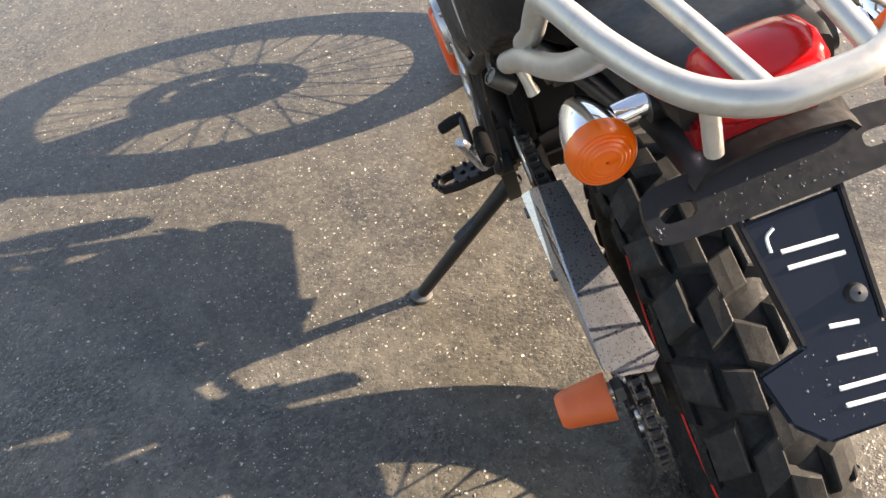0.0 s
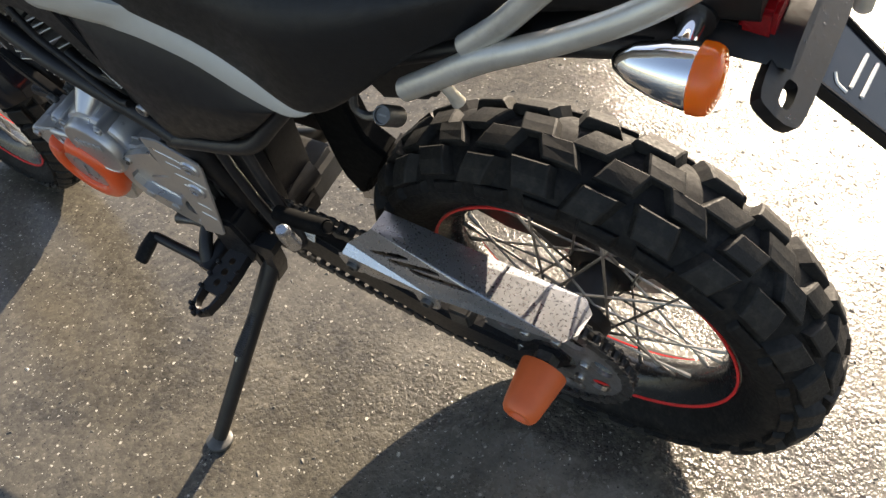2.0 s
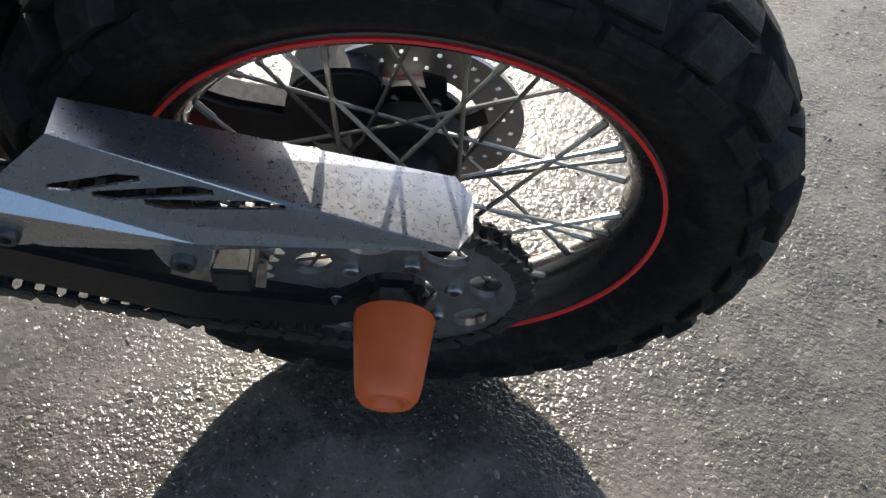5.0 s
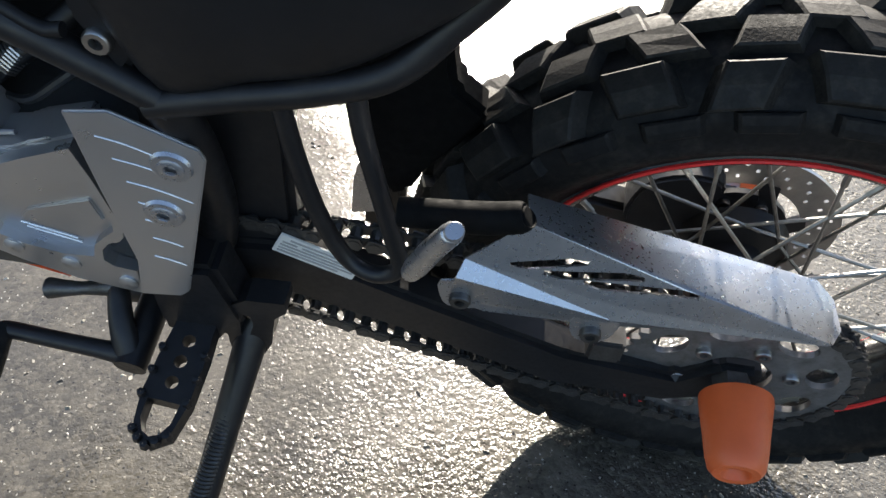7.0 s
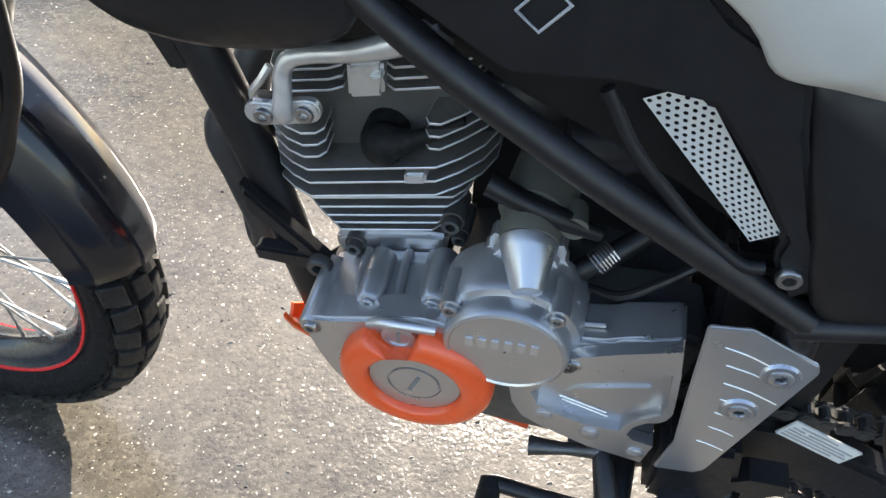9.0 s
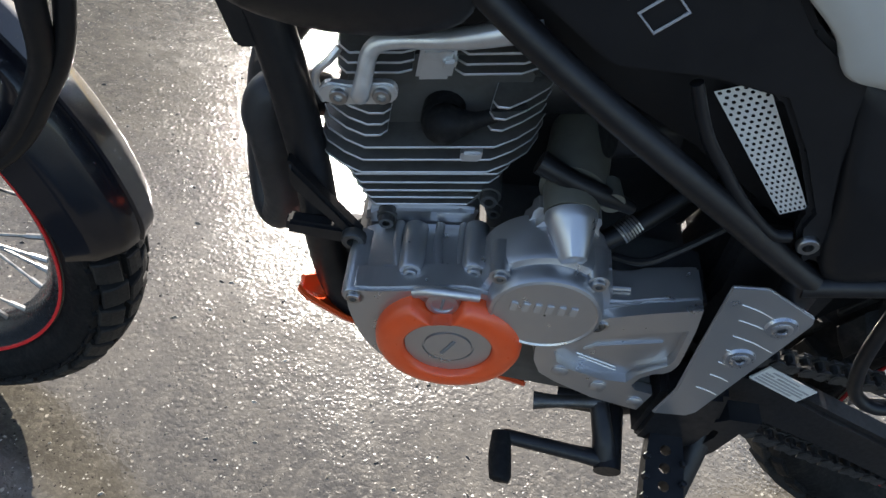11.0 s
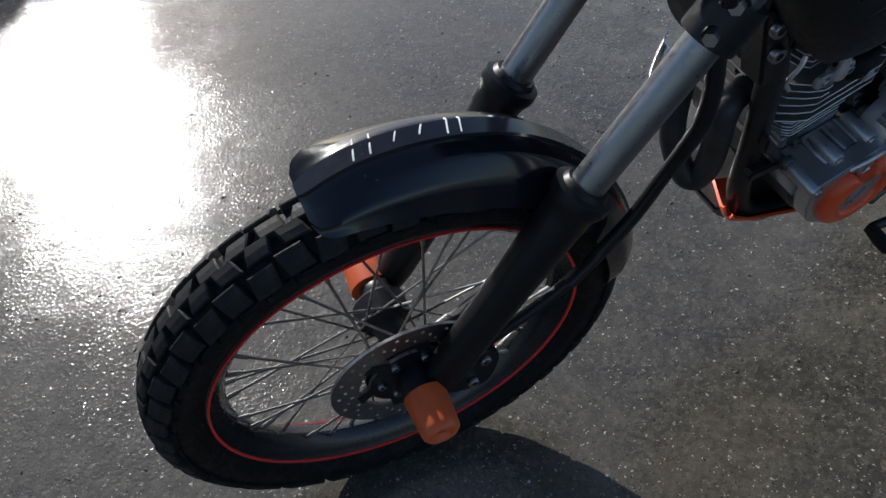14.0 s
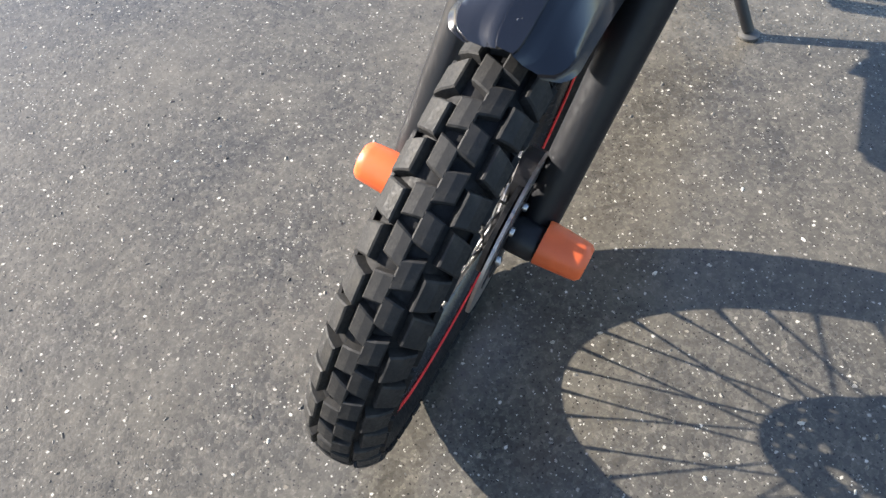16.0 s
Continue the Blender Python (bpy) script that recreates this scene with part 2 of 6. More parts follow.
STONE = grit_material()
WALLM = simple("grey_render_wall", (0.30, 0.29, 0.27), 0.85, vary=0.12, scale=3, grain=0.3, grain_scale=120)


# ---- shape helpers ----
def part(name, bm, material, parent=None, label="", m=None, smooth=40):
    """Link a bmesh as one mesh object under a thing or a part."""
    me = bpy.data.meshes.new(name)
    bm.to_mesh(me)
    bm.free()
    if smooth:
        me.shade_smooth()
        me.set_sharp_from_angle(angle=radians(smooth))
    if material:
        me.materials.append(material)
    ob = new(name, me)
    if parent:
        ob.parent = parent
        if m is None and parent.type == "MESH":
            m = parent.matrix_basis.inverted()
    if m is not None:
        ob.matrix_basis = m
    if label:
        tagged(ob, label)
    return ob


def spline(pts, steps=6, closed=False):
    """Catmull-Rom through the given points."""
    P = [Vector(p) for p in pts]
    n = len(P)
    out = []
    rng = range(n) if closed else range(n - 1)
    for i in rng:
        p0 = P[(i - 1) % n] if closed or i > 0 else P[0] * 2 - P[1]
        p1, p2 = P[i], P[(i + 1) % n]
        p3 = P[(i + 2) % n] if closed or i + 2 < n else P[-1] * 2 - P[-2]
        for k in range(steps):
            s = k / steps
            out.append(0.5 * ((2 * p1) + (p2 - p0) * s + (2 * p0 - 5 * p1 + 4 * p2 - p3) * s * s + (3 * p1 - p0 - 3 * p2 + p3) * s ** 3))
    if not closed:
        out.append(P[-1])
    return out


def tube(pts, r, n=12, closed=False, steps=6, bm=None, flat=1.0, straight=False):
    """A round bar along a smooth line. r: one radius, or one per given point."""
    bm = bm or bmesh.new()
    line = [Vector(p) for p in pts] if straight else spline(pts, steps, closed)
    if isinstance(r, (int, float)):
        rad = [r] * len(line)
    else:
        src = np.linspace(0, len(line) - 1, len(r))
        rad = np.interp(range(len(line)), src, r)
    rings, up = [], None
    for i, p in enumerate(line):
        a = line[i - 1] if i > 0 or closed else p
        b = line[(i + 1) % len(line)] if i + 1 < len(line) or closed else p
        d = (b - a).normalized()
        if up is None:
            up = d.orthogonal().normalized()
        up = (up - d * up.dot(d)).normalized()
        side = d.cross(up)
        rings.append([bm.verts.new(p + (up * math.cos(2 * math.pi * k / n) + side * math.sin(2 * math.pi * k / n) * flat) * rad[i]) for k in range(n)])
    for i in range(len(rings) if closed else len(rings) - 1):
        a, b = rings[i], rings[(i + 1) % len(rings)]
        for k in range(n):
            bm.faces.new((a[k], a[(k + 1) % n], b[(k + 1) % n], b[k]))
    if not closed:
        bm.faces.new(rings[0][::-1])
        bm.faces.new(rings[-1])
    return bm


def lathe(profile, n=48, axis="Y", bm=None, at=(0, 0, 0), closed=False, arc=None):
    """Turn (radius, along) pairs about an axis through at."""
    bm = bm or bmesh.new()
    o = Vector(at)
    whole = arc is None
    a0, a1 = (0, 2 * math.pi) if whole else arc
    cnt = n if whole else n + 1
    rows = []
    for r, y in profile:
        row = []
        for k in range(cnt):
            a = a0 + (a1 - a0) * k / n
            c, s = r * math.cos(a), r * math.sin(a)
            v = (c, y, s) if axis == "Y" else (c, s, y) if axis == "Z" else (y, c, s)
            row.append(bm.verts.new(o + Vector(v)))
        rows.append(row)
    m = len(rows)
    for i in range(m if closed else m - 1):
        a, b = rows[i], rows[(i + 1) % m]
        for k in range(n if whole else n):
            k2 = (k + 1) % cnt
            bm.faces.new((a[k], b[k], b[k2], a[k2]))
    bmesh.ops.recalc_face_normals(bm, faces=bm.faces)
    return bm


def rod(a, b, r, r2=None, n=16, bm=None):
    """A capped straight bar between two points."""
    return tube([a, b], [r, r if r2 is None else r2], n=n, straight=True, bm=bm)


def plate(outline, y0, y1, bevel=0.002, bm=None, segs=2):
    """An (x, z) outline given thickness from y0 to y1, its rims rounded."""
    b2 = bmesh.new()
    lo = [b2.verts.new((x, y0, z)) for x, z in outline]
    f = b2.faces.new(lo)
    r = bmesh.ops.extrude_face_region(b2, geom=[f])
    for v in r["geom"]:
        if isinstance(v, bmesh.types.BMVert):
            v.co.y = y1
    bmesh.ops.recalc_face_normals(b2, faces=b2.faces)
    if bevel:
        bmesh.ops.bevel(b2, geom=list(b2.edges), offset=bevel, segments=segs, affect="EDGES", clamp_overlap=True)
    if bm is None:
        return b2
    me = bpy.data.meshes.new("tmp")
    b2.to_mesh(me)
    b2.free()
    bm.from_mesh(me)
    bpy.data.meshes.remove(me)
    return bm


def holed_plate(outline, holes, y0, y1):
    """Like plate, with openings cut right through."""
    bm = bmesh.new()
    loops = []
    for o in [outline] + holes:
        vs = [bm.verts.new((x, y0, z)) for x, z in o]
        loops += [bm.edges.new((vs[i], vs[(i + 1) % len(vs)])) for i in range(len(vs))]
    bmesh.ops.triangle_fill(bm, edges=loops, use_beauty=True, use_dissolve=False)

    def inside(p, o):
        hit = False
        for i in range(len(o)):
            (xa, za), (xb, zb) = o[i], o[i - 1]
            if (za > p.z) != (zb > p.z) and p.x < (xb - xa) * (p.z - za) / (zb - za) + xa:
                hit = not hit
        return hit
    for f in list(bm.faces):
        c = f.calc_center_median()
        if any(inside(c, h) for h in holes):
            bm.faces.remove(f)
    bmesh.ops.recalc_face_normals(bm, faces=bm.faces)
    r = bmesh.ops.extrude_face_region(bm, geom=list(bm.faces))
    for v in r["geom"]:
        if isinstance(v, bmesh.types.BMVert):
            v.co.y = y1
    bmesh.ops.recalc_face_normals(bm, faces=bm.faces)
    return bm


def box(lo, hi, bevel=0.002, bm=None):
    (x0, y0, z0), (x1, y1, z1) = lo, hi
    return plate([(x0, z0), (x1, z0), (x1, z1), (x0, z1)], y0, y1, bevel, bm)


def loft(sections, bm=None, closed_ring=True, cap=True):
    """Skin rings of points that all have the same count."""
    bm = bm or bmesh.new()
    rows = [[bm.verts.new(p) for p in s] for s in sections]
    n = len(rows[0])
    for a, b in zip(rows, rows[1:]):
        for k in range(n if closed_ring else n - 1):
            bm.faces.new((a[k], a[(k + 1) % n], b[(k + 1) % n], b[k]))
    if cap and closed_ring:
        bm.faces.new(rows[0][::-1])
        bm.faces.new(rows[-1])
    bmesh.ops.recalc_face_normals(bm, faces=bm.faces)
    return bm


def smooth_outline(pts, steps=5):
    return [(p.x, p.y) for p in spline([(x, z, 0) for x, z in pts], steps, True)]


def ring_plate(r0, r1, y0, y1, n=64, bm=None, at=(0, 0, 0)):
    return lathe([(r0, y0), (r1, y0), (r1, y1), (r0, y1)], n, bm=bm, at=at, closed=True)


def bolt(at, r=0.006, h=0.005, axis=-1, bm=None):
    """A hexagon-socket bolt head facing -y (axis=-1) or +y."""
    bm = bm or bmesh.new()
    x, y, z = at
    prof = [(r * 0.45, y), (r * 0.45, y + axis * h * 0.4), (r * 0.5, y + axis * h), (r * 0.88, y + axis * h), (r, y + axis * h * 0.75), (r, y)]
    return lathe([(a, b - y) for a, b in prof], 12, bm=bm, at=at)


def thicken(bm, t):
    """Give an open skin thickness."""
    geom = bmesh.ops.solidify(bm, geom=list(bm.faces), thickness=t)
    bmesh.ops.recalc_face_normals(bm, faces=bm.faces)
    return bm


def beads(place, count, seed, small=0.0006, large=0.0022):
    """Many low domes of water; place(rng) gives a point, a normal."""
    rng = random.Random(seed)
    verts, faces = [], []
    for _ in range(count):
        p, nrm = place(rng)
        nrm = Vector(nrm).normalized()
        a = nrm.orthogonal().normalized()
        b = nrm.cross(a)
        r = small + (large - small) * rng.random() ** 3
        base = len(verts)
        for rr, hh in ((1.0, -0.1), (0.72, 0.28)):
            for k in range(7):
                q = 2 * math.pi * k / 7
                verts.append(Vector(p) + (a * math.cos(q) + b * math.sin(q)) * r * rr + nrm * r * hh)
        verts.append(Vector(p) + nrm * r * 0.40)
        for k in range(7):
            j = (k + 1) % 7
            faces.append((base + k, base + j, base + 7 + j, base + 7 + k))
            faces.append((base + 7 + k, base + 7 + j, base + 14))
    me = bpy.data.meshes.new("water_drops")
    me.from_pydata(verts, [], faces)
    me.shade_smooth()
    me.materials.append(WATER)
    return me


def wet(parent, place, count, seed, m=None, small=0.0003, large=0.0010):
    ob = new("water_drops", beads(place, count, seed, small, large))
    ob.parent = parent
    ob.matrix_basis = m or Matrix()
    tagged(ob, "beads of rain water", kind="stuff")
    return ob

# ---- ground ----
GROUND = 60.0
bm = bmesh.new()
bmesh.ops.create_grid(bm, x_segments=8, y_segments=8, size=GROUND)
ground = part("ground", bm, ASPHALT, smooth=0)
tagged(ground, "old damp asphalt with pale stones and dusty patches", "ground", kind="structure")

# loose chips half sunk in the surface
rng = np.random.default_rng(11)
count = 8000
gx, gy = rng.uniform(-2.6, 1.0, count), rng.uniform(-1.5, 1.3, count)
keep = rng.random(count) < np.clip(1.15 + gx * 0.32, 0.3, 1.0)          # thinner where the water has washed it
size = 0.0011 + 0.0030 * rng.random(count) ** 3
turn = rng.uniform(0, math.pi, count)
long_ = rng.uniform(1.0, 1.7, count)
verts, faces = [], []
for x, y, r, a, l in zip(gx[keep], gy[keep], size[keep], turn[keep], long_[keep]):
    ca, sa, k = math.cos(a), math.sin(a), len(verts)
    for u, v, w in ((1, 0, 0.0), (0.4, 0.8, 0.1), (-0.6, 0.7, 0.0), (-1, -0.1, 0.1), (-0.3, -0.8, 0.0), (0.7, -0.6, 0.1), (0.35, 0.15, 0.62), (-0.35, -0.1, 0.70)):
        u, v = u * r * l, v * r
        verts.append((x + u * ca - v * sa, y + u * sa + v * ca, w * r - 0.0003))
    faces += [(k, k + 1, k + 6), (k + 1, k + 2, k + 7, k + 6), (k + 2, k + 3, k + 7), (k + 3, k + 4, k + 7), (k + 4, k + 5, k + 6, k + 7), (k + 5, k, k + 6)]
me = bpy.data.meshes.new("loose_grit")
me.from_pydata(verts, [], faces)
me.materials.append(STONE)
tagged(new("loose_grit", me), "loose grey and pale stone chips scattered on asphalt", "gravel", kind="stuff")

# plain unseen building, added so that its roof edge shades a corner of the yard
bm = bmesh.new()
edge = [(-9.4, 12.4), (-1.2, 26.4)]
back = [(-16.0, 40.0), (-30.0, 25.0)]
foot = [Vector((*p, 0)) for p in edge + back]
low = [bm.verts.new(p) for p in foot]
top = [bm.verts.new(p + Vector((0, 0, 10.0))) for p in foot]
bm.faces.new(top)
for i in range(4):
    bm.faces.new((low[i], low[(i + 1) % 4], top[(i + 1) % 4], top[i]))
bmesh.ops.recalc_face_normals(bm, faces=bm.faces)
tagged(part("shade_wall", bm, WALLM, smooth=0), "unseen plain grey rendered building, added to shade the yard", "building", kind="structure")

# ---- the motorcycle: x to its tail, y to its right side, z up its own leaning plane ----
C = 0.030                                     # its middle plane
bike = tagged(new("motorcycle"), "black trail motorcycle with orange covers, leaning on its side stand", "motorcycle")
bike.empty_display_size = 0.2
lean = Matrix.Rotation(radians(14.0), 4, "X")
bike.matrix_world = Matrix.Translation((0.055, 0.10, 0)) @ Matrix.Rotation(radians(5.5), 4, "Z") @ lean

FRONT = pose(-1.3444, -0.0064, 0.3243, -1.41, -1.35, -5.43)   # front wheel, its left rim face at y = 0
REAR = pose(-0.0073, -0.0077, 0.3014, 1.40, -0.88, -3.54)


# ---- wheels ----
def spoke_mesh(hub_r, rim_r, hub_y, rim_y, twist, r=0.0019):
    a = Vector((hub_r * math.cos(twist), hub_y, hub_r * math.sin(twist)))
    b = Vector((rim_r, rim_y, 0))
    d = (b - a).normalized()
    bm = rod(a, b - d * 0.016, r, n=6)
    rod(b - d * 0.018, b, 0.0031, 0.0034, n=6, bm=bm)
    return bm


def tread_block(prof, s0, s1, dth, h, skew=0.0, taper=0.78):
    """One rubber lug on a tyre whose section is prof(s) -> radius, y, normal r, normal y."""
    bm = bmesh.new()
    rows = []
    for top in (0, 1):
        k = taper if top else 1.0
        mid = (s0 + s1) / 2
        for i in range(3):
            s = mid + (s0 + (s1 - s0) * i / 2 - mid) * (0.86 if top else 1.0)
            r, y, nr, ny = prof(s)
            lift = h if top else -0.004
            r2, y2 = r + nr * lift, y + ny * lift
            off = skew * (i / 2 - 0.5)
            row = []
            for e in (-1, 1):
                a = e * dth * k + off
                row.append(bm.verts.new((r2 * math.cos(a), y2, r2 * math.sin(a))))
            rows.append(row)
    lo, hi = rows[:3], rows[3:]
    for i in range(2):
        bm.faces.new((hi[i][0], hi[i][1], hi[i + 1][1], hi[i + 1][0]))
        for e in (0, 1):
            bm.faces.new((lo[i][e], lo[i + 1][e], hi[i + 1][e], hi[i][e]))
    for i in (0, 2):
        bm.faces.new((lo[i][0], lo[i][1], hi[i][1], hi[i][0]))
    bmesh.ops.recalc_face_normals(bm, faces=bm.faces)
    edges = [e for e in bm.edges if all(v in sum(hi, []) for v in e.verts) and len(e.link_faces) == 2
             and abs(e.link_faces[0].normal.angle(e.link_faces[1].normal, 0)) > 0.6]
    bmesh.ops.bevel(bm, geom=edges, offset=0.0015, segments=1, affect="EDGES")
    return bm


def wheel(name, label, m, mid, rim_r, tyre_r, half_w, rim_half, count, hub_prof, flange, hub_mid, stripe_y, deep=1.0, fill=1.0, skewed=1.0):
    """Hub with its spokes, rim, red tape and knobbed tyre. mid: the wheel's middle plane."""
    hub = part(name, lathe(hub_prof, 40), PLASTIC, bike, label, m)
    inner = rim_r - 0.024
    # rim
    rp = [(rim_r, -rim_half), (rim_r - 0.002, -rim_half + 0.003), (rim_r - 0.011, -rim_half + 0.006), (inner, -rim_half * 0.35), (inner - 0.004, 0),
          (inner, rim_half * 0.35), (rim_r - 0.011, rim_half - 0.006), (rim_r - 0.002, rim_half - 0.003), (rim_r, rim_half), (rim_r + 0.004, rim_half - 0.002),
          (rim_r + 0.002, 0), (rim_r + 0.004, -rim_half + 0.002)]
    rim = part("rim", lathe([(r, y + mid) for r, y in rp], 96, closed=True), RIM, hub, "black spoked rim", Matrix())
    for side, yy in (("left", stripe_y), ("right", 2 * mid - stripe_y)):
        part("rim_tape", lathe([(rim_r - 0.0018, yy - 0.0015), (rim_r + 0.0016, yy - 0.002), (rim_r + 0.0016, yy + 0.0005), (rim_r - 0.0018, yy + 0.001)], 96, closed=True), STRIPE, hub, "thin red tape round the rim", Matrix())
    # tyre skin
    crown = tyre_r - 0.011
    side = [(rim_r + 0.001, rim_half - 0.003), (rim_r + 0.012, rim_half + 0.004), (rim_r + (crown - rim_r) * 0.35, half_w * 0.93), (rim_r + (crown - rim_r) * 0.60, half_w * 0.97)]
    keys = side + [(crown - 0.024, half_w * 0.88), (crown - 0.009, half_w * 0.62), (crown - 0.002, half_w * 0.32), (crown, 0.0)]
    half = [(p.x, p.y) for p in spline([(r, y, 0) for r, y in keys], 3)]
    full = [(r, -y) for r, y in half] + half[::-1][1:]
    part("tyre", lathe([(r, y + mid) for r, y in full], 96), RUBBER, hub, "knobbed dusty rubber tyre", Matrix())

    upper = [(rim_r + (crown - rim_r) * 0.42, half_w * 0.95)] + keys[3:]
    curve = spline([(y, r, 0) for r, y in upper[::-1]], 8)

    def prof(s):
        q = min(abs(s), 0.999) * (len(curve) - 1)
        i = min(int(q), len(curve) - 2)
        p = curve[i].lerp(curve[i + 1], q - i)
        d = (curve[i + 1] - curve[i]).normalized()
        sg = 1 if s >= 0 else -1
        return p.y, mid + sg * p.x, d.x, -d.y * sg

    step = 2 * math.pi / count
    rows = [("tread_block", -0.25, 0.02, 0.37, 0.010, 0.22, 0.0), ("tread_block", -0.02, 0.25, 0.37, 0.010, -0.22, 0.5),
            ("shoulder_block", 0.28, 0.57, 0.41, 0.0125, 0.20, 0.25), ("shoulder_block", -0.57, -0.28, 0.41, 0.0125, -0.20, 0.75),
            ("side_lug", 0.60, 0.80, 0.40, 0.0065, 0.0, 0.5), ("side_lug", -0.80, -0.60, 0.40, 0.0065, 0.0, 0.0)]
    for nm, s0, s1, w, h, skew, ph in rows:
        pair = []
        for odd in (0, 1):
            sh = (0.035 if odd else -0.015) * (1 if s0 > 0 else -1) if nm == "shoulder_block" else 0.0
            top = (0.62 if nm == "shoulder_block" and odd else 0.74) if fill == 1.0 else 0.86
            pair.append(tread_block(prof, s0 + sh, s1 + sh, w * fill * step, h * deep, skewed * skew * step * (1 if odd else -0.6), top))
        made = [None, None]
        for k in range(count):
            rot = Matrix.Rotation((ph + k) * step, 4, "Y")
            if made[k % 2] is None:
                made[k % 2] = part(nm, pair[k % 2], BLOCK if nm != "side_lug" else RUBBER, hub, "", rot, smooth=0)
            else:
                o = new(nm, made[k % 2].data)
                o.parent, o.matrix_basis = hub, rot
    # spokes, laced in crossing pairs to either flange
    for sgn in (-1, 1):
        for tw in (-1, 1):
            bms = spoke_mesh(flange, inner - 0.001, hub_mid + sgn * 0.032, mid + sgn * 0.006, tw * 1.15)
            first = None
            for k in range(9):
                ang = (k * 40 + (0 if sgn < 0 else 20) + (0 if tw < 0 else 10)) * math.pi / 180
                rot = Matrix.Rotation(ang, 4, "Y")
                if first is None:
                    first = part("spoke", bms, SPOKE, hub, "", rot)
                else:
                    o = new("spoke", first.data)
                    o.parent, o.matrix_basis = hub, rot
    return hub


def brake_disc(r0, r1, y, holes, hub, label):
    """Drilled steel ring with arms to its carrier."""
    bm = bmesh.new()
    n, rows = 144, 9
    grid = [[[bm.verts.new(((r0 + (r1 - r0) * j / rows) * math.cos(2 * math.pi * k / n), yy, (r0 + (r1 - r0) * j / rows) * math.sin(2 * math.pi * k / n))) for k in range(n)] for j in range(rows + 1)] for yy in (y - 0.002, y + 0.002)]

    def hole(j, k):
        return (j == 2 and k % 8 == 1) or (j == 4 and k % 8 == 4) or (j == 6 and k % 8 == 7)
    for j in range(rows):
        for k in range(n):
            k2 = (k + 1) % n
            if hole(j, k):
                for a, b in (((j, k), (j, k2)), ((j, k2), (j + 1, k2)), ((j + 1, k2), (j + 1, k)), ((j + 1, k), (j, k))):
                    bm.faces.new((grid[0][a[0]][a[1]], grid[0][b[0]][b[1]], grid[1][b[0]][b[1]], grid[1][a[0]][a[1]]))
                continue
            bm.faces.new((grid[0][j][k], grid[0][j + 1][k], grid[0][j + 1][k2], grid[0][j][k2]))
            bm.faces.new((grid[1][j][k], grid[1][j][k2], grid[1][j + 1][k2], grid[1][j + 1][k]))
    for j in (0, rows):
        for k in range(n):
            bm.faces.new((grid[0][j][k], grid[0][j][(k + 1) % n], grid[1][j][(k + 1) % n], grid[1][j][k]))
    bmesh.ops.recalc_face_normals(bm, faces=bm.faces)
    d = part("brake_disc", bm, STEEL, hub, label, Matrix())
    # Carrier and arms are widened so less sun leaks through onto the slider.
    part("disc_carrier", ring_plate(r0 * 0.42, r0 * 0.80, y - 0.003, y + 0.003, 40), FRAME, hub, "black disc carrier", Matrix())
    for k in range(6):
        a = k * math.pi / 3
        u, v = (math.cos(a), math.sin(a)), (math.cos(a + 0.30), math.sin(a + 0.30))
        w = 0.0105
        arm = plate([(u[0] * r0 * 0.64 + u[1] * w, u[1] * r0 * 0.64 - u[0] * w), (v[0] * (r0 + 0.005) + v[1] * w, v[1] * (r0 + 0.005) - v[0] * w), (v[0] * (r0 + 0.005) - v[1] * w, v[1] * (r0 + 0.005) + v[0] * w), (u[0] * r0 * 0.64 - u[1] * w, u[1] * r0 * 0.64 + u[0] * w)], y - 0.0035, y + 0.0035, 0.001)
        part("disc_arm", arm, FRAME, hub, "", Matrix())
        part("disc_bolt", bolt((u[0] * r0 * 0.58, y - 0.003, u[1] * r0 * 0.58), 0.006, 0.005), STEEL, hub, "", Matrix())
    return d


mf = 0.030
# Left hub flange is widened to keep sun stripes off the axle slider.
front_wheel = wheel("front_wheel", "black hub of the spoked front wheel", FRONT, mf, 0.2542, 0.331, 0.044, 0.030, 50,
                    [(0.010, mf - 0.055), (0.030, mf - 0.055), (0.034, mf - 0.046), (0.058, mf - 0.044), (0.058, mf - 0.038), (0.036, mf - 0.036), (0.021, mf - 0.028), (0.019, mf), (0.022, mf + 0.026), (0.036, mf + 0.034), (0.038, mf + 0.062), (0.030, mf + 0.07), (0.010, mf + 0.07)],
                    0.032, mf, 0.0, 0.90, 1.10, 0.8)
brake_disc(0.070, 0.108, mf - 0.052, 0, front_wheel, "drilled steel front brake disc")
mr = 0.036
rear_wheel = wheel("rear_wheel", "black hub of the spoked rear wheel", REAR, mr, 0.2098, 0.313, 0.061, 0.036, 28,
                   [(0.010, mr - 0.06), (0.034, mr - 0.06), (0.046, mr - 0.05), (0.048, mr - 0.034), (0.030, mr - 0.026), (0.028, mr + 0.026), (0.048, mr + 0.034), (0.052, mr + 0.05), (0.036, mr + 0.062), (0.010, mr + 0.062)],
                   0.044, mr, 0.0)
brake_disc(0.062, 0.099, mr + 0.072, 0, rear_wheel, "drilled steel rear brake disc")

